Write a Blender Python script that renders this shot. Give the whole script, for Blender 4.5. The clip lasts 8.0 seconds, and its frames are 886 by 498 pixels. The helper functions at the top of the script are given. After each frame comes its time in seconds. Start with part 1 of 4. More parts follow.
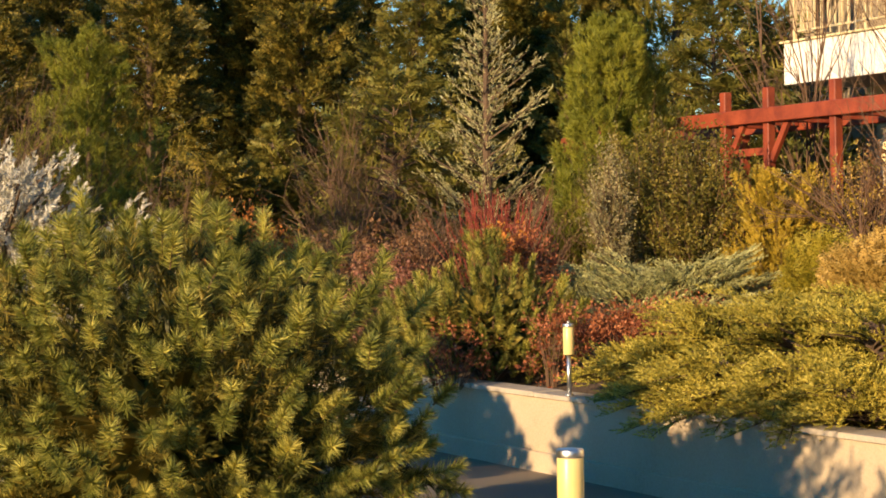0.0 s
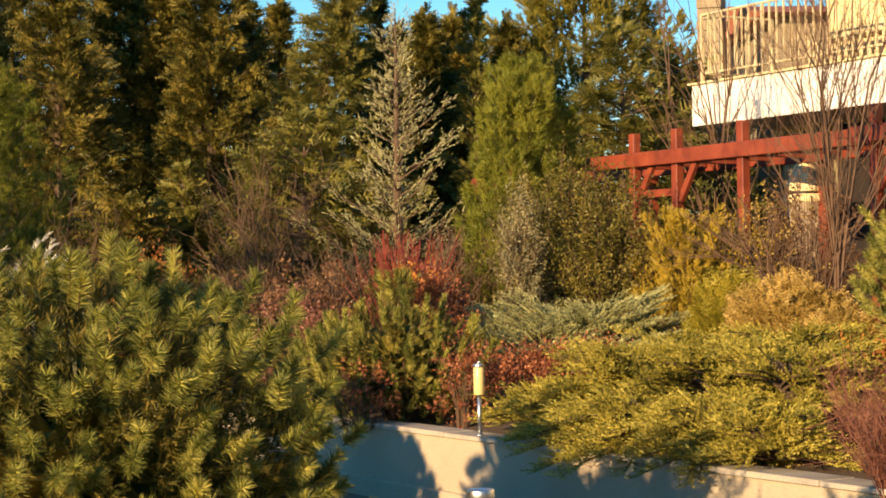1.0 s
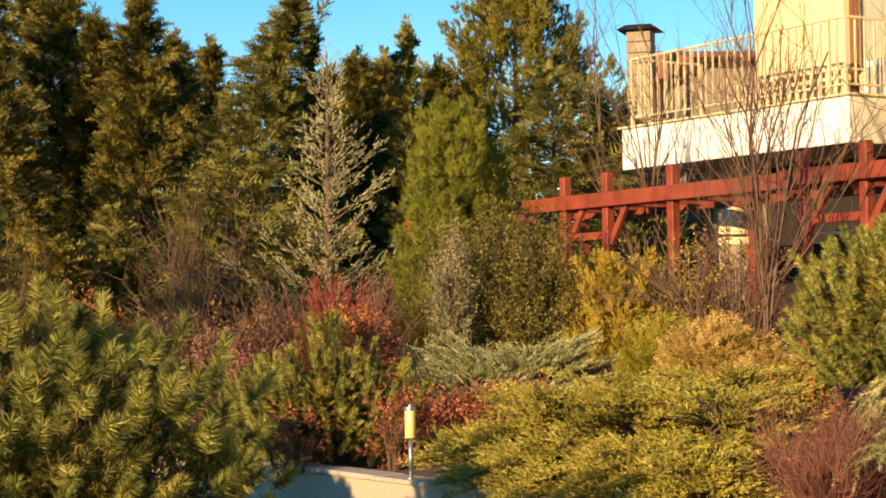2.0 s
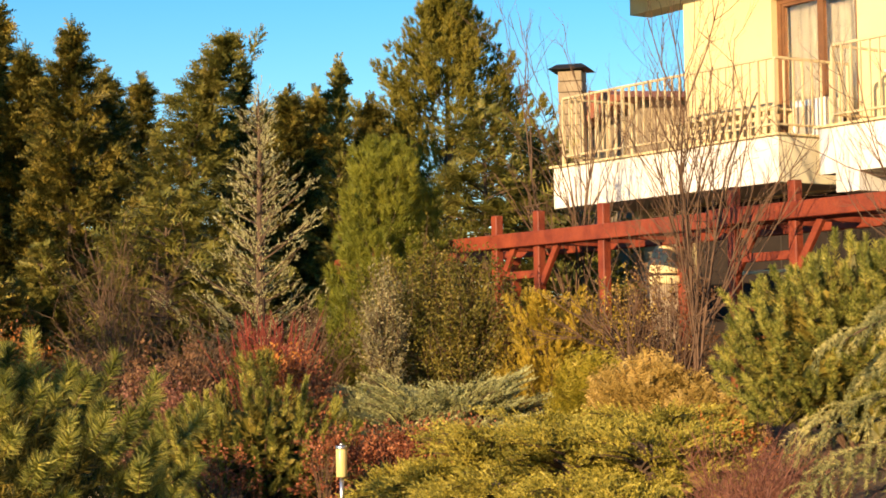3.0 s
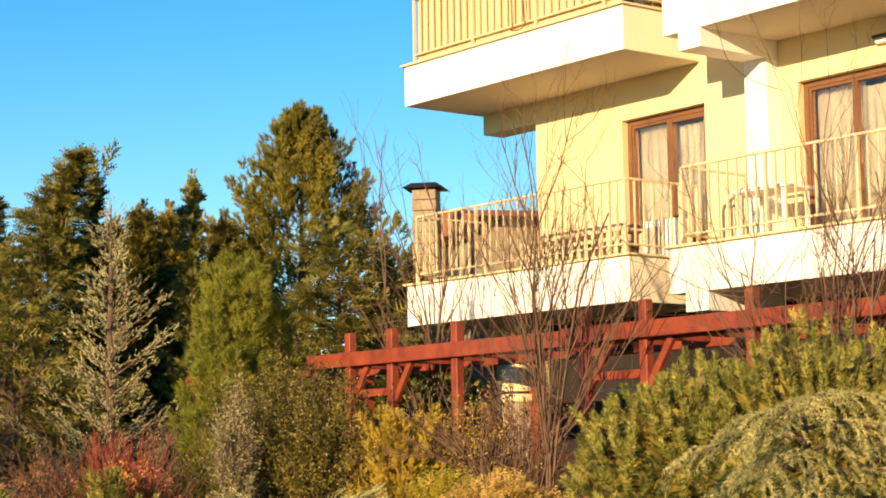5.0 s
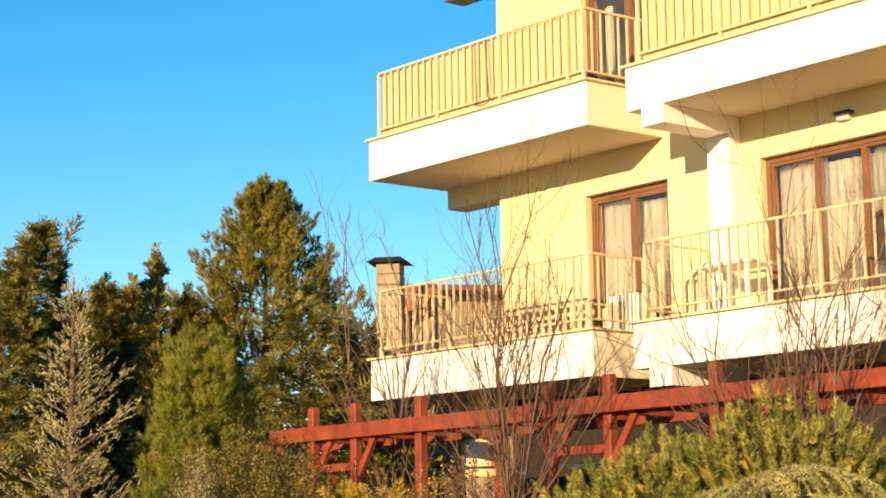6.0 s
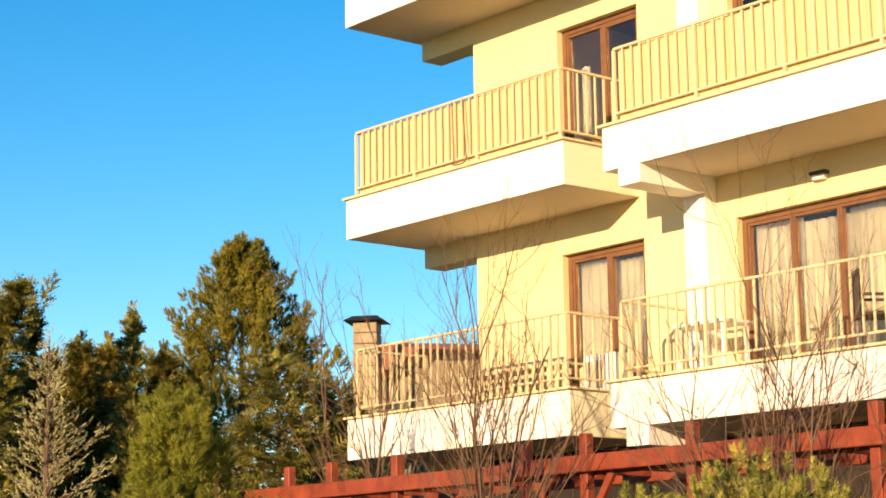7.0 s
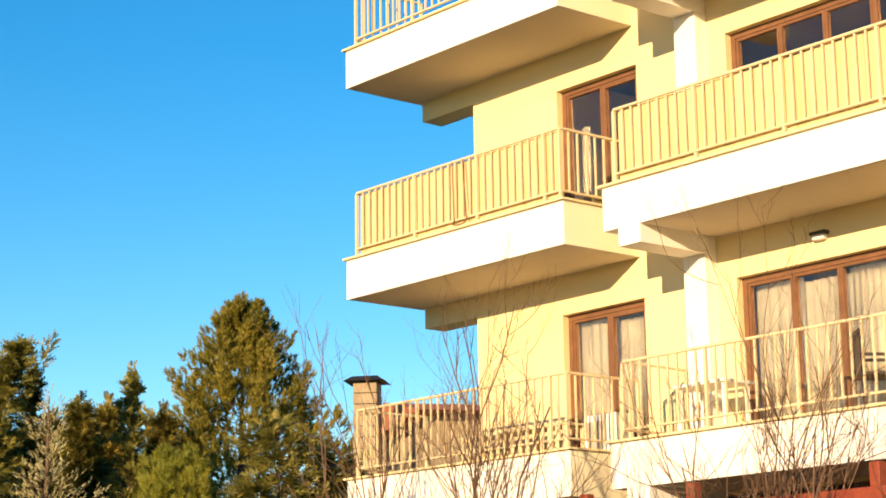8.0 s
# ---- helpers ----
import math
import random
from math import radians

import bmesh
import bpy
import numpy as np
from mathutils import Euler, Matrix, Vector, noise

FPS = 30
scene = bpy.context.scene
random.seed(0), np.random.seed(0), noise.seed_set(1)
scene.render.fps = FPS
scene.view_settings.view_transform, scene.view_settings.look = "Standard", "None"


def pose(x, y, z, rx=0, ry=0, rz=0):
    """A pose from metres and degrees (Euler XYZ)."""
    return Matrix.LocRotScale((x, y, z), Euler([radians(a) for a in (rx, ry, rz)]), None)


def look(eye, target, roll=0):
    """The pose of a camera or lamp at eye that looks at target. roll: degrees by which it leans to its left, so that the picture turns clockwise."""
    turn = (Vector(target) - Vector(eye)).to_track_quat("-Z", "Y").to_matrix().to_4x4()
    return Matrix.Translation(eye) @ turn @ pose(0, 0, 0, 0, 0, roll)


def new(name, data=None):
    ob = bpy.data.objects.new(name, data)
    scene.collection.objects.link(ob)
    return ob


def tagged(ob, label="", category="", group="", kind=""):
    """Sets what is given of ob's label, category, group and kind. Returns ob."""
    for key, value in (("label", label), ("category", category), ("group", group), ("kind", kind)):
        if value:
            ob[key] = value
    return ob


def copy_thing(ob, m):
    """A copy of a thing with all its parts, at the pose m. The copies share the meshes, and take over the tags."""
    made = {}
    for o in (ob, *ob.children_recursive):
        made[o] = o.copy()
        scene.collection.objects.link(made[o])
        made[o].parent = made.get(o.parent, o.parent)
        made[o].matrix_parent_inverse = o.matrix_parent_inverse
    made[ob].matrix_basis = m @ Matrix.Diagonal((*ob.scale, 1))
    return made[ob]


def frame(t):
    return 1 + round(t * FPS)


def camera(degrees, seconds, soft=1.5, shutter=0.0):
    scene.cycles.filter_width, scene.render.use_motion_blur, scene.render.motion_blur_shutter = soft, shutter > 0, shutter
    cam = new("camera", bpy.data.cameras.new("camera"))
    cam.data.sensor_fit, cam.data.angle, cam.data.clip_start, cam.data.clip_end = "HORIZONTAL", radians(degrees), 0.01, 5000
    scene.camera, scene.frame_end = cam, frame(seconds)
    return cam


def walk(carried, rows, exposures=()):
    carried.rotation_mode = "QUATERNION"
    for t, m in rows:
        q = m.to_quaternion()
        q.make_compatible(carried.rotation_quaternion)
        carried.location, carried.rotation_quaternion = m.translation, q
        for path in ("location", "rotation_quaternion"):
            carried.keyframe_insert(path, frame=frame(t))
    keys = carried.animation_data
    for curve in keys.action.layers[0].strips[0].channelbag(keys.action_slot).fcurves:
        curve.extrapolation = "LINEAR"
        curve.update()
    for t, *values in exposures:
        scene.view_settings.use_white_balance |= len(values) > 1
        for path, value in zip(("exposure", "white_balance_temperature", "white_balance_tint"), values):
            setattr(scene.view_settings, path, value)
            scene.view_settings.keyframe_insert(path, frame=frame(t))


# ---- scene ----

# ---- camera: stands on a tripod, pans right and tilts up ----
EYE = 1.7
cam = camera(25.97, 8.0, soft=1.75)
# seconds, bearing (degrees right of the first view), tilt
TURNS = [
    (0.0, 0.0, -0.286), (0.5, 1.379, 0.176), (1.0, 2.685, 0.873), (1.5, 3.759, 1.542),
    (3.0, 6.803, 3.234), (3.5, 7.975, 3.922), (4.0, 9.281, 4.801), (4.5, 10.384, 5.635),
    (6.0, 12.346, 8.875), (6.5, 12.746, 9.724), (7.0, 13.066, 10.619), (7.5, 13.005, 11.48), (8.0, 13.084, 12.411),
]


def aim(bearing, tilt):
    b, e = radians(bearing), radians(tilt)
    return look((0, 0, EYE), (math.sin(b) * math.cos(e), math.cos(b) * math.cos(e), EYE + math.sin(e)), -0.85)


walk(cam, [(t, aim(b, e)) for t, b, e in TURNS], [(0.0, 0.7, 8300, 16), (8.0, 0.7, 8300, 16)])

# ---- light: low warm sun behind the camera, clear sky ----
SUN_AZ, SUN_EL = 219.6, 13.0
world = bpy.data.worlds.new("sky")
scene.world = world
world.use_nodes = True
wn = world.node_tree
sky = wn.nodes.new("ShaderNodeTexSky")
sky.sky_type = "NISHITA"
sky.sun_disc = False
sky.sun_elevation = radians(SUN_EL)
sky.sun_rotation = radians(SUN_AZ)
sky.air_density, sky.dust_density, sky.ozone_density = 1.0, 0.0, 4.0
hsv = wn.nodes.new("ShaderNodeHueSaturation")
hsv.inputs["Saturation"].default_value = 1.33
wn.links.new(sky.outputs[0], hsv.inputs["Color"])
wn.links.new(hsv.outputs[0], wn.nodes["Background"].inputs[0])
wn.nodes["Background"].inputs[1].default_value = 0.15
sun = new("sun", bpy.data.lights.new("sun", "SUN"))
sun.data.energy, sun.data.angle, sun.data.color = 5.0, radians(0.5), (1.0, 0.80, 0.54)
_a, _e = radians(SUN_AZ), radians(SUN_EL)
sun.matrix_world = look((math.sin(_a) * math.cos(_e) * 50, math.cos(_a) * math.cos(_e) * 50, math.sin(_e) * 50), (0, 0, 0))


# ---- materials ----
def mat(name):
    m = bpy.data.materials.new(name)
    m.use_nodes = True
    return m, m.node_tree.nodes, m.node_tree.links, m.node_tree.nodes["Principled BSDF"]


def ramp(nodes, stops):
    r = nodes.new("ShaderNodeValToRGB")
    el = r.color_ramp.elements
    while len(el) < len(stops):
        el.new(0.5)
    for e, (p, c) in zip(el, stops):
        e.position, e.color = p, (*c, 1)
    return r


def surface(name, c1, c2, scale=4.0, fine=60.0, rough=0.7, bump=0.3, metal=0.0, dirt=None, bump_dist=0.01, stretch=(1, 1, 1)):
    """Two-scale painted or mineral surface: broad tone shift, fine grain, relief."""
    m, n, l, p = mat(name)
    tc = n.new("ShaderNodeTexCoord")
    mp = n.new("ShaderNodeMapping")
    mp.inputs["Scale"].default_value = stretch
    l.new(tc.outputs["Object"], mp.inputs["Vector"])
    big, small = n.new("ShaderNodeTexNoise"), n.new("ShaderNodeTexNoise")
    for t, s, d in ((big, scale, 5), (small, fine, 6)):
        t.inputs["Scale"].default_value, t.inputs["Detail"].default_value = s, d
        l.new(mp.outputs["Vector"], t.inputs["Vector"])
    mixv = n.new("ShaderNodeMath")
    mixv.operation = "MULTIPLY_ADD"
    mixv.inputs[1].default_value = 0.35
    l.new(small.outputs["Fac"], mixv.inputs[0])
    half = n.new("ShaderNodeMath")
    half.operation = "MULTIPLY"
    half.inputs[1].default_value = 0.65
    l.new(big.outputs["Fac"], half.inputs[0])
    l.new(half.outputs[0], mixv.inputs[2])
    r = ramp(n, [(0.32, c1), (0.68, c2)] if dirt is None else [(0.25, dirt), (0.42, c1), (0.7, c2)])
    l.new(mixv.outputs[0], r.inputs[0])
    l.new(r.outputs[0], p.inputs["Base Color"])
    p.inputs["Roughness"].default_value, p.inputs["Metallic"].default_value = rough, metal
    b = n.new("ShaderNodeBump")
    b.inputs["Strength"].default_value, b.inputs["Distance"].default_value = bump, bump_dist
    l.new(small.outputs["Fac"], b.inputs["Height"])
    l.new(b.outputs[0], p.inputs["Normal"])
    return m


def foliage(name, dark, mid, light, clump=3.0, rough=0.55, through_light=0.16):
    """Leaf material: each leaf varies, clumps shift tone, thin leaves let light through."""
    dark, mid, light = ([min(0.7, v * g) for v, g in zip(c, (1.48, 1.37, 1.36))] for c in (dark, mid, light))
    m, n, l, p = mat(name)
    geo, tc = n.new("ShaderNodeNewGeometry"), n.new("ShaderNodeTexCoord")
    ns = n.new("ShaderNodeTexNoise")
    ns.inputs["Scale"].default_value, ns.inputs["Detail"].default_value = clump, 3
    l.new(tc.outputs["Object"], ns.inputs["Vector"])
    a = n.new("ShaderNodeMath")
    a.operation = "MULTIPLY_ADD"
    a.inputs[1].default_value = 0.5
    l.new(geo.outputs["Random Per Island"], a.inputs[0])
    b = n.new("ShaderNodeMath")
    b.operation = "MULTIPLY_ADD"
    b.inputs[1].default_value, b.inputs[2].default_value = 1.5, -0.50
    l.new(ns.outputs["Fac"], b.inputs[0])
    l.new(b.outputs[0], a.inputs[2])
    r = ramp(n, [(0.1, dark), (0.5, mid), (0.9, light)])
    l.new(a.outputs[0], r.inputs[0])
    l.new(r.outputs[0], p.inputs["Base Color"])
    p.inputs["Roughness"].default_value = rough
    p.inputs["Specular IOR Level"].default_value = 0.3
    tr = n.new("ShaderNodeBsdfTranslucent")
    l.new(r.outputs[0], tr.inputs["Color"])
    mx = n.new("ShaderNodeMixShader")
    mx.inputs[0].default_value = through_light
    l.new(p.outputs[0], mx.inputs[1])
    l.new(tr.outputs[0], mx.inputs[2])
    l.new(mx.outputs[0], n["Material Output"].inputs["Surface"])
    return m


M = dict(
    soil=surface("soil", (0.05, 0.032, 0.02), (0.14, 0.09, 0.05), 1.5, 30, 0.95, 1.0, bump_dist=0.04),
    meadow=surface("meadow", (0.05, 0.06, 0.02), (0.12, 0.1, 0.05), 0.1, 4, 0.95, 0.6),
    asphalt=surface("asphalt", (0.15, 0.115, 0.075), (0.25, 0.195, 0.13), 0.6, 90, 0.9, 0.5),
    plaster=surface("wall_plaster", (0.44, 0.35, 0.24), (0.55, 0.45, 0.32), 1.2, 50, 0.9, 0.4, dirt=(0.30, 0.24, 0.16)),
    coping=surface("coping_stone", (0.42, 0.36, 0.28), (0.58, 0.50, 0.38), 3, 60, 0.75, 0.4, dirt=(0.25, 0.21, 0.16)),
    cream=surface("cream_render", (0.74, 0.60, 0.33), (0.80, 0.66, 0.38), 0.7, 120, 0.88, 0.25),
    white=surface("white_render", (0.80, 0.77, 0.70), (0.86, 0.83, 0.76), 0.8, 120, 0.85, 0.2),
    # white render with the warm tone of grazing sun put into the colour
    sunwhite=surface("sun_tinted_render", (0.84, 0.76, 0.54), (0.88, 0.80, 0.58), 0.8, 120, 0.85, 0.2),
    # white underside with shade and warm bounce mixed into its colour
    soffit=surface("shade_tinted_soffit", (0.66, 0.58, 0.46), (0.74, 0.66, 0.53), 0.8, 90, 0.9, 0.2),
    rail=surface("cream_paint", (0.62, 0.50, 0.30), (0.70, 0.57, 0.35), 3, 80, 0.45, 0.1),
    screen=surface("cream_reed_mat", (0.50, 0.38, 0.18), (0.78, 0.62, 0.34), 9, 30, 0.9, 0.8, stretch=(1, 1, 0.04)),
    brownwood=surface("brown_window_wood", (0.14, 0.058, 0.026), (0.22, 0.098, 0.042), 6, 70, 0.65, 0.2),
    redwood=surface("red_stained_wood", (0.19, 0.032, 0.014), (0.33, 0.065, 0.026), 5, 45, 0.6, 0.4, dirt=(0.11, 0.02, 0.01)),
    darkwood=surface("near_black_panel", (0.014, 0.009, 0.006), (0.03, 0.019, 0.013), 6, 70, 0.7, 0.2),
    curtain=surface("curtain_cloth", (0.62, 0.56, 0.42), (0.78, 0.72, 0.56), 4, 60, 0.9, 0.2),
    room=surface("room_paint", (0.25, 0.2, 0.14), (0.32, 0.27, 0.2), 2, 40, 0.9, 0.1),
    bark=surface("bark", (0.07, 0.042, 0.025), (0.16, 0.10, 0.06), 8, 60, 0.9, 0.8),
    twig=surface("twig_bark", (0.085, 0.045, 0.026), (0.17, 0.095, 0.053), 6, 40, 0.8, 0.3),
    redtwig=surface("red_twig_bark", (0.17, 0.022, 0.014), (0.30, 0.045, 0.024), 6, 40, 0.7, 0.2),
    chrome=surface("brushed_steel", (0.62, 0.62, 0.60), (0.75, 0.74, 0.72), 20, 200, 0.38, 0.05, metal=1.0),
    lampyellow=surface("cream_lamp_plastic", (0.76, 0.57, 0.22), (0.82, 0.64, 0.27), 6, 90, 0.35, 0.05),
    stone=surface("chimney_stone", (0.26, 0.20, 0.13), (0.42, 0.33, 0.22), 5, 30, 0.9, 0.8),
    tin=surface("dark_sheet_metal", (0.03, 0.028, 0.026), (0.07, 0.06, 0.055), 6, 50, 0.5, 0.2, metal=0.6),
    rooftile=surface("red_roof_tile", (0.36, 0.10, 0.05), (0.52, 0.17, 0.08), 4, 40, 0.8, 0.5),
    plastic=surface("white_plastic", (0.76, 0.74, 0.70), (0.84, 0.82, 0.78), 4, 80, 0.4, 0.05),
    blackplastic=surface("dark_rattan", (0.03, 0.024, 0.02), (0.07, 0.055, 0.045), 6, 90, 0.6, 0.4),
    pine=foliage("mugo_needles", (0.038, 0.055, 0.012), (0.15, 0.172, 0.034), (0.46, 0.43, 0.11), 6.0),
    pinefar=foliage("pine_needles", (0.05, 0.055, 0.008), (0.14, 0.135, 0.02), (0.26, 0.22, 0.04), 1.5),
    softpine=foliage("soft_pine_needles", (0.055, 0.08, 0.010), (0.135, 0.155, 0.021), (0.24, 0.245, 0.036), 2.0),
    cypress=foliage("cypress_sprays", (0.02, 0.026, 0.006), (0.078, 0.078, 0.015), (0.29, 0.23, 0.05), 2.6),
    cedar=foliage("cedar_sprays", (0.04, 0.05, 0.011), (0.115, 0.12, 0.026), (0.25, 0.22, 0.058), 2.4),
    bluecedar=foliage("blue_cedar_needles", (0.16, 0.16, 0.08), (0.34, 0.33, 0.17), (0.55, 0.50, 0.26), 2.5),
    silver=foliage("silver_spruce_needles", (0.22, 0.23, 0.18), (0.42, 0.42, 0.34), (0.60, 0.58, 0.48), 5.0),
    weeping=foliage("weeping_cedar_needles", (0.08, 0.10, 0.04), (0.22, 0.23, 0.09), (0.44, 0.41, 0.17), 4.0),
    goldjuniper=foliage("golden_juniper_sprays", (0.075, 0.085, 0.015), (0.245, 0.225, 0.04), (0.51, 0.41, 0.09), 4.5),
    bluejuniper=foliage("blue_juniper_sprays", (0.12, 0.14, 0.06), (0.28, 0.30, 0.13), (0.50, 0.48, 0.22), 4.0),
    barberry=foliage("barberry_leaves", (0.08, 0.022, 0.012), (0.20, 0.068, 0.032), (0.40, 0.17, 0.072), 4.0),
    orange=foliage("orange_autumn_leaves", (0.14, 0.04, 0.012), (0.30, 0.11, 0.025), (0.45, 0.21, 0.05), 4.0),
    greyleaf=foliage("grey_green_leaves", (0.075, 0.078, 0.038), (0.18, 0.17, 0.085), (0.32, 0.29, 0.15), 2.5),
    holly=foliage("holly_leaves", (0.03, 0.034, 0.006), (0.09, 0.085, 0.016), (0.22, 0.18, 0.04), 2.5, rough=0.55),
    hedge=foliage("golden_privet_leaves", (0.10, 0.08, 0.010), (0.26, 0.195, 0.025), (0.43, 0.32, 0.05), 3.0),
    grass=foliage("mound_grass", (0.07, 0.075, 0.01), (0.20, 0.18, 0.02), (0.34, 0.28, 0.05), 3.0),
    straw=foliage("straw_leaves", (0.13, 0.095, 0.022), (0.30, 0.215, 0.06), (0.46, 0.34, 0.12), 3.0),
    dryleaf=foliage("dry_pink_brown_twigs", (0.08, 0.032, 0.022), (0.17, 0.07, 0.046), (0.29, 0.145, 0.095), 4.0),
    brownleaf=foliage("brown_dead_leaves", (0.05, 0.025, 0.013), (0.115, 0.06, 0.03), (0.21, 0.12, 0.055), 3.0),
)
_g, _n, _l, _p = mat("window_glass")
_p.inputs["Base Color"].default_value = (0.9, 0.92, 0.92, 1)
_p.inputs["Roughness"].default_value = 0.03
_p.inputs["Transmission Weight"].default_value = 1.0
_p.inputs["IOR"].default_value = 1.45
M["glass"] = _g


# ---- building blocks ----
def thing(name, loc, label, category, group="", kind=""):
    ob = new(name)
    ob.location = loc
    ob.empty_display_size = 0.2
    return tagged(ob, label, category, group, kind)


def world_loc(ob):
    return ob.location + world_loc(ob.parent) if ob.parent else Vector(ob.location)


def part(name, bm, material, parent, label=""):
    """Links a bmesh, given in world coordinates, as one mesh under a thing or a part."""
    me = bpy.data.meshes.new(name)
    if parent:
        bmesh.ops.translate(bm, vec=-world_loc(parent), verts=bm.verts)
    bm.to_mesh(me)
    bm.free()
    me.materials.append(material)
    ob = new(name, me)
    ob.parent = parent
    return tagged(ob, label)


ORIGIN = Vector((4.51, 25.36))
UA, UB = Vector((0.449, -0.8935)), Vector((0.8935, 0.449))
FLOOR1 = EYE + 2.54


def G(a, b, z=0.0):
    """A place in the building's grid: a along the facade, b into the house."""
    q = ORIGIN + UA * a + UB * b
    return Vector((q.x, q.y, z))


def at(bearing, dist, z=0.0):
    """A place in the garden by its bearing and range from the path's end."""
    r = radians(bearing)
    return Vector((math.sin(r) * dist, math.cos(r) * dist, z))


def grid_box(a0, a1, b0, b1, z0, z1, bm=None, bevel=0.0):
    bm2 = bmesh.new()
    vs = [bm2.verts.new(G(a, b, z)) for z in (z0, z1) for a, b in ((a0, b0), (a1, b0), (a1, b1), (a0, b1))]
    for f in ((3, 2, 1, 0), (4, 5, 6, 7), (0, 1, 5, 4), (1, 2, 6, 5), (2, 3, 7, 6), (3, 0, 4, 7)):
        bm2.faces.new([vs[i] for i in f])
    if bevel:
        bmesh.ops.bevel(bm2, geom=bm2.edges[:], offset=bevel, segments=1, affect="EDGES")
    bmesh.ops.recalc_face_normals(bm2, faces=bm2.faces[:])
    if bm is None:
        return bm2
    tmp = bpy.data.meshes.new("tmp")
    bm2.to_mesh(tmp)
    bm2.free()
    bm.from_mesh(tmp)
    bpy.data.meshes.remove(tmp)
    return bm


def beam_between(p, q, w, h, bm=None, bevel=0.006):
    """A squared timber from p to q."""
    p, q = Vector(p), Vector(q)
    d = (q - p).normalized()
    s = d.cross(Vector((0, 0, 1)))
    if s.length < 1e-3:
        s = Vector((UA.x, UA.y, 0))
    s.normalize()
    u = s.cross(d)
    bm = bm or bmesh.new()
    vs = [bm.verts.new(e + s * (i * w / 2) + u * (j * h / 2)) for e in (p, q) for i, j in ((-1, -1), (1, -1), (1, 1), (-1, 1))]
    fs = [bm.faces.new([vs[i] for i in f]) for f in ((3, 2, 1, 0), (4, 5, 6, 7), (0, 1, 5, 4), (1, 2, 6, 5), (2, 3, 7, 6), (3, 0, 4, 7))]
    bmesh.ops.recalc_face_normals(bm, faces=fs)
    if bevel:
        bmesh.ops.bevel(bm, geom=list({e for f in fs for e in f.edges}), offset=bevel, segments=1, affect="EDGES")
    return bm


def lathe(profile, centre, seg=20, bm=None):
    """A turned body from (radius, height) pairs."""
    bm = bm or bmesh.new()
    rings = []
    for r, z in profile:
        rings.append([bm.verts.new((centre[0] + r * math.cos(2 * math.pi * i / seg), centre[1] + r * math.sin(2 * math.pi * i / seg), centre[2] + z)) for i in range(seg)])
    for r0, r1 in zip(rings, rings[1:]):
        for i in range(seg):
            f = bm.faces.new((r0[i], r0[(i + 1) % seg], r1[(i + 1) % seg], r1[i]))
            f.smooth = True
    bm.faces.new(rings[-1])
    bm.faces.new(rings[0][::-1])
    return bm


# ---- plant building: arrays of small triangles ----
rng = np.random.default_rng(7)


def unit(v):
    return v / np.maximum(np.linalg.norm(v, axis=-1, keepdims=True), 1e-9)


def tri_mesh(name, tris, material, parent, label="", smooth=False):
    """One mesh from an (n, 3, 3) array of triangles, in the parent's own frame."""
    tris = np.concatenate(tris) if isinstance(tris, list) else tris
    n = len(tris)
    me = bpy.data.meshes.new(name)
    me.vertices.add(3 * n)
    me.vertices.foreach_set("co", tris.reshape(-1).astype(np.float32))
    me.loops.add(3 * n)
    me.loops.foreach_set("vertex_index", np.arange(3 * n, dtype=np.int32))
    me.polygons.add(n)
    me.polygons.foreach_set("loop_start", np.arange(0, 3 * n, 3, dtype=np.int32))
    me.update(calc_edges=True)
    me.materials.append(material)
    ob = new(name, me)
    ob.parent = parent
    return tagged(ob, label)


def needles(base, dirs, k, shoot, length, width, lean=0.75):
    """Needle tufts: k needles round each shoot."""
    n = len(base)
    b, d = np.repeat(base, k, 0), np.repeat(unit(dirs), k, 0)
    u = rng.random((n * k, 1)) ** 0.8
    p = unit(np.cross(d, rng.normal(size=(n * k, 3))))
    ang = lean * (1.15 - 0.6 * u) * (0.8 + 0.4 * rng.random((n * k, 1)))
    way = d * np.cos(ang) + p * np.sin(ang)
    s = b + d * u * shoot
    ln = length * (0.75 + 0.5 * rng.random((n * k, 1)))
    side = unit(np.cross(way, rng.normal(size=(n * k, 3)))) * width * 0.5
    return np.stack([s - side, s + side, s + way * ln], 1)


def sprays(base, dirs, length, k=5, width=0.03, droop=0.15, spread=0.8, flat=1.0, reach=0.42):
    """Feathery sprays: an axis with k leaflets a side that shorten to the tip."""
    n = len(base)
    d = unit(dirs)
    L = (length * (0.7 + 0.6 * rng.random((n, 1))))
    upv = np.array([0, 0, 1.0]) * flat + rng.normal(size=(n, 3)) * 0.45
    s = unit(np.cross(d, upv))
    out = []
    for j in range(k):
        u = (j + 0.3) / k
        st = base + d * L * u + np.array([0, 0, -1.0]) * (droop * u * u) * L
        ll = L * (reach * (1 - u) + 0.3 * reach) * (0.8 + 0.4 * rng.random((n, 1)))
        for sg in (-1, 1):
            w = unit(d * 0.75 + s * sg * spread + rng.normal(size=(n, 3)) * 0.12)
            out.append(np.stack([st, st + d * width * 1.6, st + w * ll + np.array([0, 0, -0.2]) * ll * droop], 1))
    st, tip = base, base + d * L * 1.05 + np.array([0, 0, -1.0]) * droop * L
    out.append(np.stack([st - s * width * 0.4, st + s * width * 0.4, tip], 1))
    return np.concatenate(out)


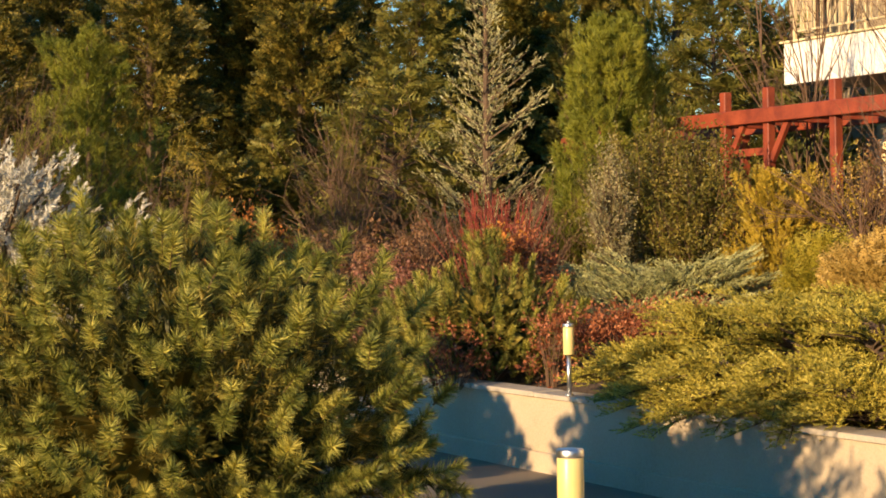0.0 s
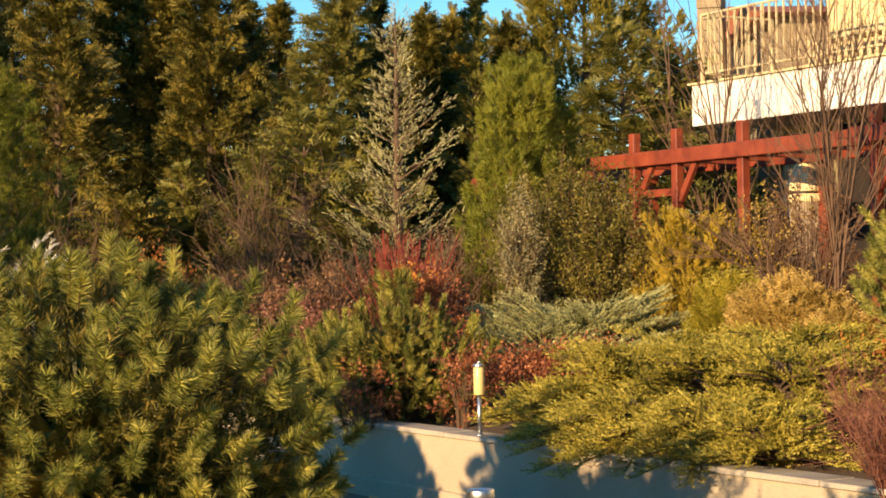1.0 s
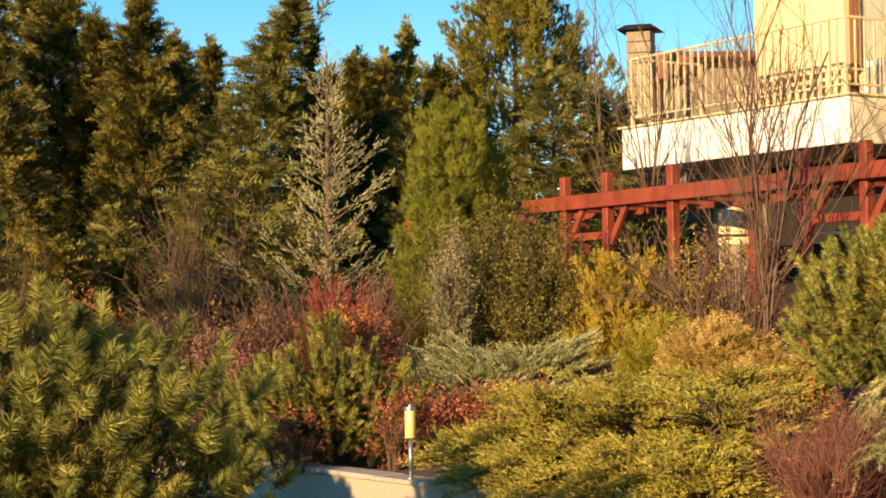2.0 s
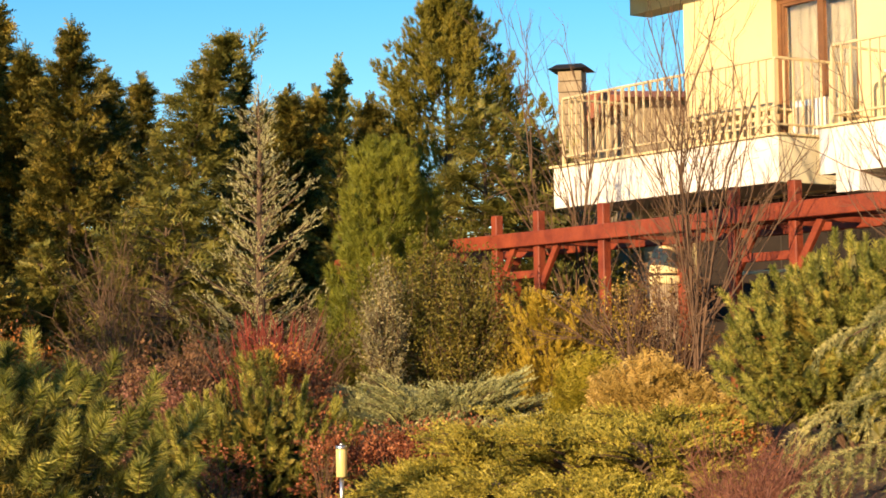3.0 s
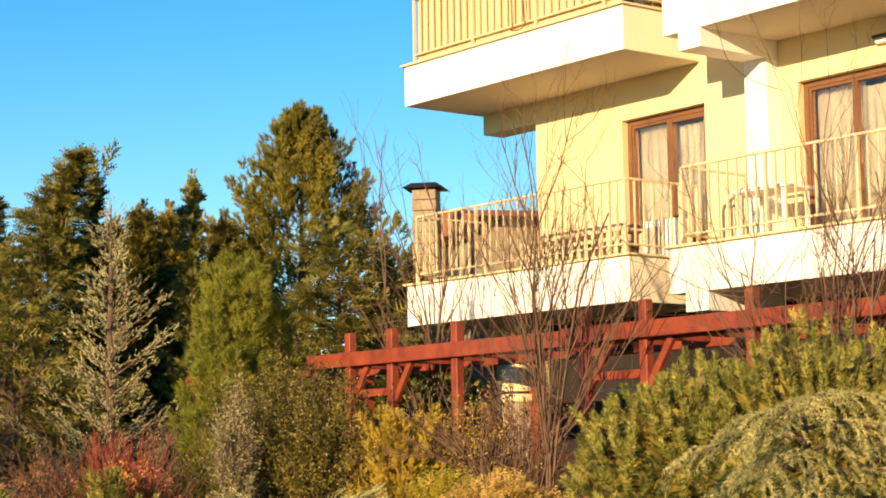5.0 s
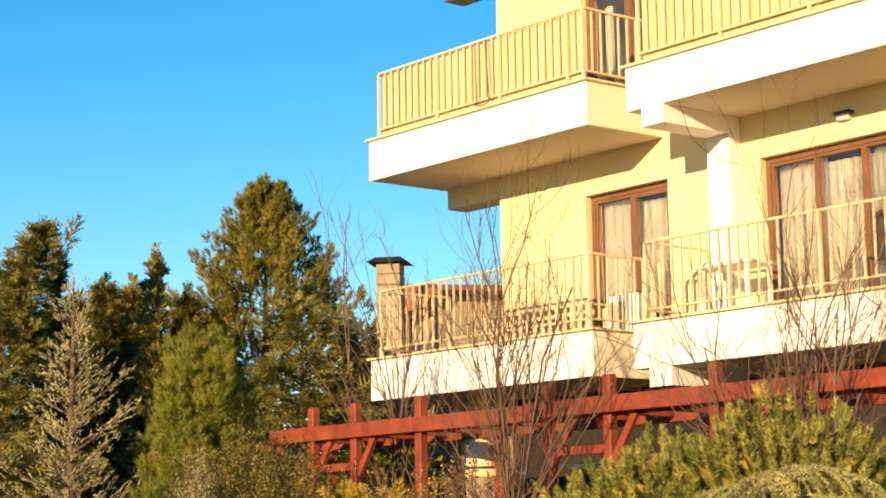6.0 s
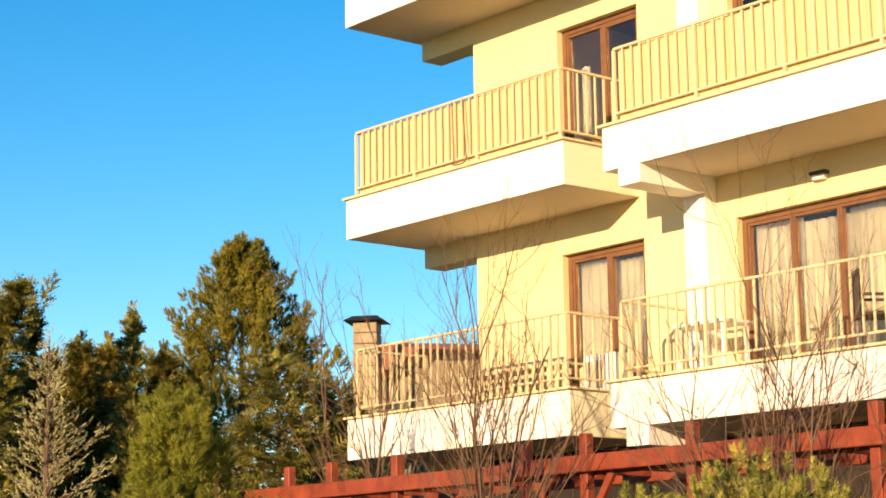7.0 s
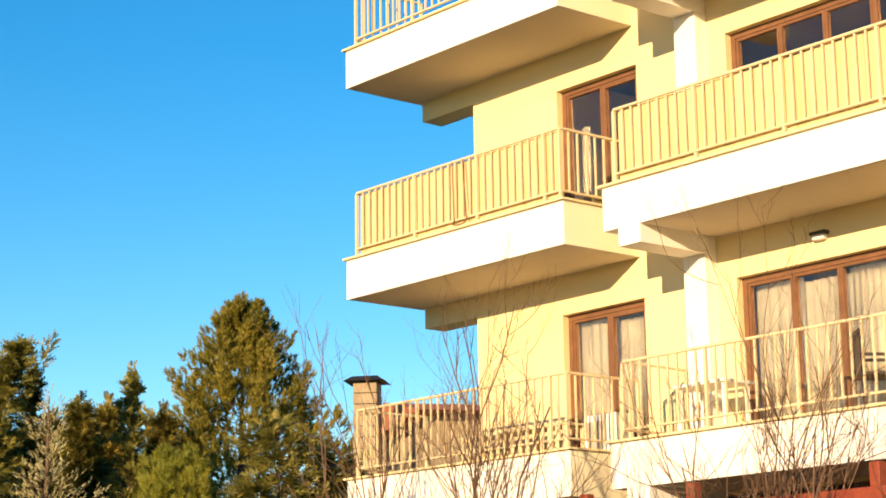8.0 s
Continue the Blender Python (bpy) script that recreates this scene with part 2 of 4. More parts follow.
def leaves(pts, size, normals=None, aspect=0.55):
    """Small pointed leaves, two triangles each."""
    n = len(pts)
    d = unit(rng.normal(size=(n, 3)) + (0 if normals is None else normals * 0.8))
    s = unit(np.cross(d, rng.normal(size=(n, 3))))
    L = size * (0.6 + 0.8 * rng.random((n, 1)))
    a, c = pts, pts + d * L
    m = pts + d * L * 0.45
    l, r = m - s * L * aspect * 0.5, m + s * L * aspect * 0.5
    return np.concatenate([np.stack([a, l, c], 1), np.stack([a, c, r], 1)])


def tube(pts, r0, r1, sides=4):
    """A tapered stem through points, as triangles."""
    pts = np.asarray(pts, float)
    n = len(pts)
    t = unit(np.gradient(pts, axis=0))
    ref = np.array([0.31, 0.2, 0.93]) if abs(t[0][2]) < 0.9 else np.array([1.0, 0.1, 0])
    s = unit(np.cross(t, ref))
    v = np.cross(t, s)
    rad = np.linspace(r0, r1, n)[:, None]
    ring = [pts + (s * math.cos(2 * math.pi * i / sides) + v * math.sin(2 * math.pi * i / sides)) * rad for i in range(sides)]
    out = []
    for i in range(sides):
        a, b = ring[i], ring[(i + 1) % sides]
        out += [np.stack([a[:-1], b[:-1], b[1:]], 1), np.stack([a[:-1], b[1:], a[1:]], 1)]
    return np.concatenate(out)


def dome(n, lo=-0.25):
    """Directions over a dome, a little below its equator too."""
    z = lo + (1 - lo) * rng.random(n)
    a = rng.random(n) * 2 * math.pi
    r = np.sqrt(1 - np.clip(z, -1, 1) ** 2)
    return np.stack([r * np.cos(a), r * np.sin(a), z], 1)


def lumpy(d, amount, freq, seed):
    return np.array([[1 + amount * noise.noise(Vector(v) * freq + Vector((seed, seed * 0.7, 0)))] for v in d])


def bush_points(n, rx, ry, rz, zc, lump=0.3, freq=2.2, seed=1.0, shell=(0.55, 1.0), lo=-0.3):
    """Places and outward directions in the outer shell of an uneven bush."""
    d = dome(n, lo)
    r = (shell[0] + (shell[1] - shell[0]) * rng.random((n, 1)) ** 0.5) * lumpy(d, lump, freq, seed)
    return d * r * np.array([rx, ry, rz]) + np.array([0, 0, zc]), d


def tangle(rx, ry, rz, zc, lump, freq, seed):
    """A dense spiky bush core, drawn in dark green to imitate inner shade."""
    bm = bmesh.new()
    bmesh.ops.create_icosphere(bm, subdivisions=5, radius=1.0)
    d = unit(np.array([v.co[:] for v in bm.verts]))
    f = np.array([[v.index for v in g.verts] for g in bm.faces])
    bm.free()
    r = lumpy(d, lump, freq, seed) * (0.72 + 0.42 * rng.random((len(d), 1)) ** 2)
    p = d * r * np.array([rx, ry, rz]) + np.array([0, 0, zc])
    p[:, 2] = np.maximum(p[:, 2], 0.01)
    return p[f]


def stems(n, rx, ry, rz, zc, r=0.02, z0=0.0, lo=0.0, reach=0.85):
    """Boughs from the foot of a bush into its crown."""
    out = []
    for d in dome(n, lo):
        end = d * np.array([rx, ry, rz]) * reach + np.array([0, 0, zc])
        mid = end * 0.5 + np.array([0, 0, -0.1 * zc])
        out.append(tube([np.array([d[0] * 0.05, d[1] * 0.05, z0]), mid, end], r, r * 0.35, 5))
    return out


def pine_bush(name, loc, rx, ry, rz, zc, clumps, per, k, shoot, length, width, rc, material, label, seed=1.0, lump=0.3, freq=2.2, lean=0.75, up=0.6, lo=-0.6):
    """Rounded needle clumps at the ends of boughs, each of many brush-like shoots, with dark gaps between."""
    th = thing(name, loc, label, "shrub")
    c, d = bush_points(clumps, rx, ry, rz, zc, lump, freq, seed, (0.8, 1.0), lo)
    cd = unit(d + np.array([0, 0, up]) + rng.normal(size=(clumps, 3)) * 0.25)
    n = clumps * per
    axis = np.repeat(cd, per, 0)
    way = unit(axis + unit(rng.normal(size=(n, 3))) * 0.85 * rng.random((n, 1)) ** 0.5)
    size = np.repeat(rc * (0.7 + 0.6 * rng.random((clumps, 1))), per, 0)
    p = np.repeat(c, per, 0) + (way - axis * 0.75) * size * np.array([1, 1, 0.9]) + axis * size * 0.5 * rng.random((n, 1))
    way = unit(way + np.array([0, 0, up * 0.35]))
    q, e = bush_points(max(420, int(n * 1.25)), rx, ry, rz, zc, lump, freq, seed, (0.55, 0.82), lo)
    inner = needles(q, e + np.array([0, 0, 0.3]), max(10, k // 5), shoot, length * 1.2, width * 1.6, 1.0)
    tri_mesh("crown", [needles(p, way, k, shoot, length, width, lean), inner], material, th)
    if rx > 0.3:
        # opaque core; its darker green paints in the shade between clumps
        tagged(tri_mesh("shade_core", tangle(rx * 0.63, ry * 0.66, rz * 0.66, zc, lump, freq, seed), M["cypress"], th), kind="stuff")
    wood = stems(12, rx, ry, rz, zc, 0.014, reach=0.5)
    tagged(tri_mesh("branchwork", wood, M["bark"], th), kind="stuff")
    return th


def juniper(name, loc, rx, ry, rz, limbs, material, label, seed=0, lean=(0.0, 0.0), step=0.03, nl=0.022, nw=0.006, k=8, rise=0.25, lift=0.25):
    """Low spreading limbs in layers, with flat needle-clad side sprays and lifted tips."""
    th = thing(name, loc, label, "shrub")
    rs = np.random.default_rng(200 + seed)
    base, dirs, wood = [], [], []
    for i in range(limbs):
        az = i * 2.39996 + rs.normal() * 0.25
        lay = rs.random()
        hd = unit(np.array([math.cos(az) + lean[0], math.sin(az) + lean[1], 0]))
        sd = np.array([-hd[1], hd[0], 0])
        ln = math.hypot(hd[0] * rx, hd[1] * ry) * (1.05 - 0.45 * lay) * rs.uniform(0.75, 1.2)
        s = np.linspace(0, 1, 9)[:, None]
        z0 = 0.08 + rz * lay * 0.9
        pts = np.array([0, 0, z0]) + hd * s * ln + sd * 0.1 * ln * np.sin(2.5 * s + i) + np.array([0, 0, 1]) * ((rise + 0.25 * lay) * s - 0.22 * s * s) * ln
        wood.append(tube(pts, 0.012, 0.003, 4))
        m = int(ln / 0.035)
        for q in np.linspace(0.25, 1.0, m):
            j = min(7, int(q * 8))
            fr = q * 8 - j
            p0 = pts[j] * (1 - fr) + pts[j + 1] * fr
            t = unit(pts[j + 1] - pts[j])
            for sg in (-1, 1):
                p = p0.copy()
                d = unit(t * 0.9 + sd * sg * rs.uniform(0.4, 0.9) + np.array([0, 0, rs.uniform(-0.1, lift)]))
                for _ in range(int(rs.integers(3, 7) * (1.25 - 0.6 * q)) + 1):
                    base.append(p)
                    dirs.append(d)
                    p = p + d * step
                    d = unit(d + np.array([0, 0, 0.05]) + t * 0.1)
    tri_mesh("crown", needles(np.array(base), np.array(dirs), k, step * 1.1, nl, nw, 0.7), material, th)
    tagged(tri_mesh("branchwork", wood, M["bark"], th), kind="stuff")
    return th


def leafy_bush(name, loc, rx, ry, rz, zc, n, size, material, label, seed=1.0, lump=0.35, freq=2.5, aspect=0.55, nst=24, twig="twig", lo=-0.85, shell=(0.35, 1.0), category="shrub", upright=0.6, shoot=5.5):
    """Leafy shoots that rise from the crown's shell, with leaves set along each."""
    th = thing(name, loc, label, category)
    per = 16
    c, d = bush_points(n // per, rx, ry, rz, zc, lump, freq, seed, shell, lo)
    m = len(c)
    way = unit(d * 0.7 + np.array([0, 0, upright]) + rng.normal(size=(m, 3)) * 0.3)
    ln = size * shoot * (0.5 + rng.random((m, 1)))
    u = rng.random((m, per, 1))
    pts = (c[:, None, :] + way[:, None, :] * ln[:, None, :] * u + rng.normal(size=(m, per, 3)) * size * 0.55).reshape(-1, 3)
    tri_mesh("crown", leaves(pts, size, np.repeat(way, per, 0), aspect), material, th)
    wood = stems(nst, rx, ry, rz, zc, 0.006, reach=0.95)
    wood += [tube([q, q + w * l * 1.05], 0.004, 0.0015, 3) for q, w, l in zip(c[::3], way[::3], ln[::3])]
    tagged(tri_mesh("branchwork", wood, M[twig], th), kind="stuff")
    return th


def spray_bush(name, loc, rx, ry, rz, zc, n, length, material, label, seed=1.0, lump=0.35, freq=2.2, k=5, width=0.02, up=0.25, droop=0.15, lo=-0.2, lean=(0, 0), reach=0.42, spread=0.8, flat=1.0, layers=0.0, drop=0.5):
    th = thing(name, loc, label, "shrub")
    p, d = bush_points(n, rx, ry, rz, zc, lump, freq, seed, (0.45, 1.0), lo)
    p[:, :2] *= 1 + layers * np.sin(p[:, 2:3] * 34 + 3 * np.sin(p[:, :1] * 4 + seed))
    way = unit(d * np.array([1, 1, drop]) + np.array([lean[0], lean[1], up]) + rng.normal(size=(n, 3)) * 0.35)
    tri_mesh("crown", sprays(p, way, length, k, width, droop, spread, flat, reach), material, th)
    tagged(tri_mesh("branchwork", stems(26, rx, ry, rz, zc, 0.016, reach=0.7), M["bark"], th), kind="stuff")
    return th


def bare_bush(name, loc, h, spread, n, material, label, r=0.008, seed=0, forks=3, fine=6, category="shrub", lean=(0, 0), rise=0.06, fork=0.5):
    """Many thin upright stems from one foot, forking into twigs."""
    th = thing(name, loc, label, category)
    rs = np.random.default_rng(100 + seed)
    out = []

    def grow(p, d, ln, rad, level):
        pts = [p]
        for _ in range(4):
            d = unit(d + rs.normal(size=3) * 0.12 + np.array([0, 0, rise]))
            pts.append(pts[-1] + d * ln / 4)
        out.append(tube(pts, rad, rad * 0.55, 4 if level < 2 else 3))
        if level < forks:
            for _ in range(fine if level == 0 else 3):
                i = rs.integers(1, 5)
                grow(pts[i], unit(d + rs.normal(size=3) * fork), ln * rs.uniform(0.35, 0.62), rad * 0.58, level + 1)

    for _ in range(n):
        a = rs.random() * 6.283
        q = rs.random() ** 0.5 * spread
        d = unit(np.array([math.cos(a) * q + lean[0], math.sin(a) * q + lean[1], h]))
        grow(np.array([math.cos(a), math.sin(a), 0]) * 0.12 * q, d, h * rs.uniform(0.55, 0.8), r * rs.uniform(0.7, 1.3), 0)
        tri_mesh("stem", out, material, th)
        out.clear()
    return th


def conifer(name, loc, h, r, material, label, limbs=110, foot=0.06, power=0.9, rise=0.15, sag=-0.25, per=26, length=0.3, k=4, width=0.02,
            style="spray", seed=0, droop=0.25, bend=(0, 0), irregular=0.3, round_top=0.0, shoot=0.12, nk=16, nl=0.1, nw=0.008, up=0.2, splay=0.8):
    """A trunk, limbs in loose whorls and foliage along every limb."""
    th = thing(name, loc, label, "tree")
    rs = np.random.default_rng(seed + 11)

    def axis(u):
        return np.array([bend[0] * u ** 3, bend[1] * u ** 3, h * u])

    tri_mesh("trunk", tube([axis(u) for u in np.linspace(0, 0.98, 12)], 0.02 + h * 0.016, 0.012, 8), M["bark"], th)
    wood, base, dirs, lens = [], [], [], []
    for i in range(limbs):
        u = foot + (0.985 - foot) * ((i + rs.random()) / limbs)
        az = i * 2.39996 + rs.normal() * 0.3
        prof = (1 - u) ** power * (1 - round_top) + round_top * math.sqrt(max(0.0, 1 - u ** 3))
        ln = max(0.12, r * prof * (1 + irregular * rs.normal() * 0.8))
        hd = np.array([math.cos(az), math.sin(az), 0])
        s = np.linspace(0, 1, 7)[:, None]
        e = rise + (0.9 - rise) * u ** 4
        pts = axis(u) + hd * s * ln + np.array([0, 0, 1]) * (e * s + sag * s * s) * ln
        wood.append(tube(pts, 0.008 + ln * 0.012, 0.004, 4))
        m = max(4, int(per * ln / r + 3))
        q = 0.15 + 0.85 * rs.random(m) ** 0.7
        j = np.clip((q * 6).astype(int), 0, 5)
        fr = (q * 6 - j)[:, None]
        p = pts[j] * (1 - fr) + pts[j + 1] * fr
        t = unit(pts[j + 1] - pts[j])
        sd = np.cross(t, np.array([0, 0, 1.0])) * rs.choice([-1, 1], m)[:, None]
        base.append(p + rs.normal(size=(m, 3)) * 0.04 * r)
        lens.append(np.full((m, 1), 0.45 + 0.55 * min(1.0, ln / (0.6 * r))))
        dirs.append(unit(t * 0.8 + sd * rs.random((m, 1)) * 1.1 + np.array([0, 0, up]) + rs.normal(size=(m, 3)) * 0.25))
    base, dirs = np.concatenate(base), np.concatenate(dirs)
    if style == "spray":
        tris = sprays(base, dirs, length * np.concatenate(lens), k, width, droop)
    else:
        tris = needles(base, dirs, nk, shoot, nl, nw, splay)
    tri_mesh("crown", tris, material, th)
    tagged(tri_mesh("branchwork", wood, M["bark"], th), kind="stuff")
    return th


def plume_points(start, way, ln, rad, per, nod):
    """Places and directions over spindle-shaped plumes: thin foot, full middle, tapered tip that nods."""
    n = len(start)
    t = rng.random((n, per, 1)) ** 0.85
    q = rng.normal(size=(n, per, 3))
    a = way[:, None, :]
    q = unit(q - a * (q * a).sum(-1, keepdims=True))
    full = np.sin(np.pi * (0.10 + 0.86 * t)) ** 0.75
    p = start[:, None, :] + a * ln[:, None, :] * t + nod[:, None, :] * ln[:, None, :] * t * t
    p = p + q * rad[:, None, :] * full * (0.45 + 0.55 * rng.random((n, per, 1)) ** 0.5)
    d = unit(a * 1.2 + q * 0.55 + nod[:, None, :] * 1.2 * t + rng.normal(size=p.shape) * 0.2)
    return p.reshape(-1, 3), d.reshape(-1, 3)


def plume_tree(name, loc, h, r, material, label, n=70, foot=0.04, power=0.8, plen=0.9, prad=0.17, per=80, elev=0.9, nod=-0.25, inner=0.45,
               style="spray", length=0.15, k=2, width=0.03, nk=24, shoot=0.1, nl=0.1, nw=0.014, splay=0.8, up=0.0, seed=0, bend=(0, 0), uneven=0.2, leader=0.9, top=0.3, steep=0.2, category="tree"):
    """A trunk with limbs that each end in a dense plume of foliage, with deep gaps between the plumes."""
    th = thing(name, loc, label, category)
    rs = np.random.default_rng(seed + 500)

    def axis(u):
        return np.array([bend[0] * u ** 3, bend[1] * u ** 3, h * u])

    tri_mesh("trunk", tube([axis(u) for u in np.linspace(0, 0.96, 12)], 0.02 + h * 0.014, 0.01, 8), M["bark"], th)
    start, way, ln, rad, nods, wood = [], [], [], [], [], []
    for i in range(n):
        u = foot + (0.97 - foot) * ((i + rs.random()) / n) ** 1.1
        az = i * 2.39996 + rs.normal() * 0.3
        prof = (1 - u) ** power
        out = r * prof * (1 + uneven * rs.normal())
        hd = np.array([math.cos(az), math.sin(az), 0])
        e = elev + steep * u ** 3 + rs.normal() * 0.12
        w = hd * math.cos(e) + np.array([0, 0, math.sin(e)])
        big = (top + (1 - top) * prof ** 0.6) * rs.uniform(0.75, 1.25)
        L = plen * big
        depth = inner if i % 2 else 0.0
        tip = axis(u) + hd * max(0.05, out) * (1 - depth)
        p = tip - w * L * 0.75
        p[2] = max(p[2], 0.05)
        start.append(p), way.append(w), ln.append([L]), rad.append([prad * big]), nods.append(hd * 0.12 + np.array([0, 0, nod]))
        root = axis(max(0.02, p[2] / h - 0.03))
        wood.append(tube([root, p * 0.6 + root * 0.4, p + w * L * 0.85], 0.008 + 0.008 * prof, 0.003, 4))
    start.append(axis(1.0) - np.array([0, 0, leader])), way.append(unit(np.array([bend[0] * 2.5, bend[1] * 2.5, h])))
    ln.append([leader]), rad.append([prad * 0.45]), nods.append(np.zeros(3))
    p, d = plume_points(np.array(start), np.array(way), np.array(ln), np.array(rad), per, np.array(nods))
    d = unit(d + np.array([0, 0, up]))
    tris = sprays(p, d, length, k, width, 0.2, 0.7, 0.6, 0.4) if style == "spray" else needles(p, d, nk, shoot, nl, nw, splay)
    tri_mesh("crown", tris, material, th)
    tagged(tri_mesh("branchwork", wood, M["bark"], th), kind="stuff")
    return th


def candle_pine(name, loc, rx, ry, rz, zc, shoots, k, shoot, length, width, material, label, seed=1.0, lump=0.15, freq=2.6, up=0.5, lo=-0.5, lean=1.2, core=0.6, square=0.0, fill=3, shell=(0.4, 0.7)):
    """A pine bush whose boughs end in upright brush-like shoots, evenly set, over a core coloured dark for shade."""
    th = thing(name, loc, label, "shrub")
    i = np.arange(shoots)
    z = 1 - (1 - lo) * (i + 0.5) / shoots
    az = i * 2.39996
    rr = np.sqrt(1 - z * z)
    d = unit(np.stack([rr * np.cos(az), rr * np.sin(az), z], 1) + rng.normal(size=(shoots, 3)) * 0.05)
    size = 0.65 + 0.7 * rng.random((shoots, 1))
    bulge = 1 + square * ((np.abs(d) ** 4).sum(1, keepdims=True) ** -0.25 - 1) * (d[:, 2:3] > 0)
    p = d * bulge * lumpy(d, lump, freq, seed) * (0.80 + 0.2 * rng.random((shoots, 1))) * np.array([rx, ry, rz]) + np.array([0, 0, zc])
    way = unit(d + np.array([0, 0, up]) + rng.normal(size=(shoots, 3)) * 0.22)
    p = p - way * shoot * 0.5
    b, w, ss = np.repeat(p, k, 0), np.repeat(way, k, 0), np.repeat(size, k, 0)
    u = -0.25 + 1.25 * rng.random((len(b), 1)) ** 0.85
    q = unit(np.cross(w, rng.normal(size=(len(b), 3))))
    ang = lean * (1.0 - 0.45 * u * u) * (0.85 + 0.3 * rng.random((len(b), 1)))
    nd = w * np.cos(ang) + q * np.sin(ang)
    st = b + w * u * shoot * ss
    side = unit(np.cross(nd, rng.normal(size=nd.shape))) * width * 0.5
    tip = st + nd * length * (0.75 + 0.25 * ss) * (0.9 + 0.2 * rng.random((len(b), 1)))
    tri_mesh("crown", np.stack([st - side, st + side, tip + side * 0.35], 1), material, th)
    i, e = bush_points(shoots * fill, rx, ry, rz, zc, lump, freq, seed, shell, lo)
    # core and inner needles get a darker green in place of shade
    core_mesh = tri_mesh("shade_core", [tangle(rx * core, ry * core, rz * core, zc, lump, freq, seed), needles(i, e + np.array([0, 0, 0.4]), max(12, k // 8), shoot, length, width * 1.6, 0.9)], M["cypress"], th)
    tagged(core_mesh, kind="stuff")
    wood = stems(14, rx, ry, rz, zc, 0.016, reach=0.6) + [tube([a - v * shoot * 0.25, a, a + v * shoot * 0.75], 0.02 * shoot + 0.0015, 0.002, 4) for a, v in zip(p, way)]
    tagged(tri_mesh("branchwork", wood, M["twig"], th), kind="stuff")
    return th


def weeping_cedar(name, loc, h, r, limbs, material, label, seed=0):
    """Arching limbs hung with drooping needle-clad branchlets."""
    th = thing(name, loc, label, "tree")
    rs = np.random.default_rng(seed)
    tri_mesh("trunk", tube([(0, 0, 0), (0.05, 0, h * 0.5), (0.0, 0.05, h * 0.9)], 0.06, 0.02, 8), M["bark"], th)
    base, dirs, wood = [], [], []
    for i in range(limbs):
        u = 0.15 + 0.8 * (i + 0.5) / limbs
        az = i * 2.39996 + rs.normal() * 0.2
        ln = r * (1.1 - 0.55 * (u - 0.15) / 0.8) * rs.uniform(0.8, 1.1)
        hd = np.array([math.cos(az), math.sin(az), 0])
        sd = np.array([-math.sin(az), math.cos(az), 0])
        s = np.linspace(0, 1, 16)[:, None]
        pts = np.array([0, 0, h * u]) + hd * s * ln + sd * 0.12 * np.sin(3 * s + i) * ln + np.array([0, 0, 1]) * (0.40 * s - 0.58 * s * s) * ln
        wood.append(tube(pts, 0.016, 0.004, 5))
        for j in range(2, 16):
            for _ in range(3):
                p = pts[j] + rs.normal(size=3) * 0.01
                d = unit(hd * 0.6 + sd * rs.choice([-1, 1]) * rs.uniform(0.2, 1.2) + np.array([0, 0, 0.15]))
                n = rs.integers(6, 15)
                for q in range(n):
                    base.append(p)
                    dirs.append(d)
                    p = p + d * 0.026
                    d = unit(d + np.array([0, 0, -0.16]) + rs.normal(size=3) * 0.05)
    tri_mesh("crown", needles(np.array(base), np.array(dirs), 10, 0.028, 0.030, 0.0065, 1.0), material, th)
    tagged(tri_mesh("branchwork", wood, M["bark"], th), kind="stuff")
    return th


# ---- ground, path, walls ----
def grid_ab(p):
    q = Vector((p[0], p[1])) - ORIGIN
    return q.dot(UA), q.dot(UB)


def bed_z(p):
    b = grid_ab(p)[1]
    return 0.40 + 0.80 * min(1.0, max(0.0, (b + 7.2) / 4.2))


def on_bed(bearing, dist, sink=0.03):
    p = at(bearing, dist)
    p.z = bed_z(p) - sink
    return p


bm = bmesh.new()
bmesh.ops.create_grid(bm, x_segments=8, y_segments=8, size=1500)
bmesh.ops.translate(bm, vec=(0, 600, -0.45), verts=bm.verts)
tagged(part("ground", bm, M["meadow"], None), "dry grassy open ground reaching the horizon", "ground", kind="structure")
tagged(part("path", grid_box(-30, 40, -12.0, -7.45, -0.5, -0.22), M["asphalt"], None), "grey asphalt garden path in shade", "path", kind="structure")


def soil_bed(name, a0, a1, b0, b1, na, nb, hz, label):
    bm = bmesh.new()
    rows = []
    for j in range(nb + 1):
        row = []
        for i in range(na + 1):
            p = G(a0 + (a1 - a0) * i / na, b0 + (b1 - b0) * j / nb)
            p.z = hz(p) + 0.05 * noise.noise(p * 1.7) - 0.03
            row.append(bm.verts.new(p))
        rows.append(row)
    for r0, r1 in zip(rows, rows[1:]):
        for i in range(na):
            f = bm.faces.new((r0[i], r0[i + 1], r1[i + 1], r1[i]))
            f.smooth = True
    return tagged(part(name, bm, M["soil"], None), label, "garden bed", kind="structure")


soil_bed("garden_bed", -30, 30, -7.45, 14, 120, 44, bed_z, "rising bed of dark bare soil under shrubs")
soil_bed("near_bed", -10, 40, -24, -12.05, 60, 14, lambda p: 0.40, "flat bed of dark soil beside the path")


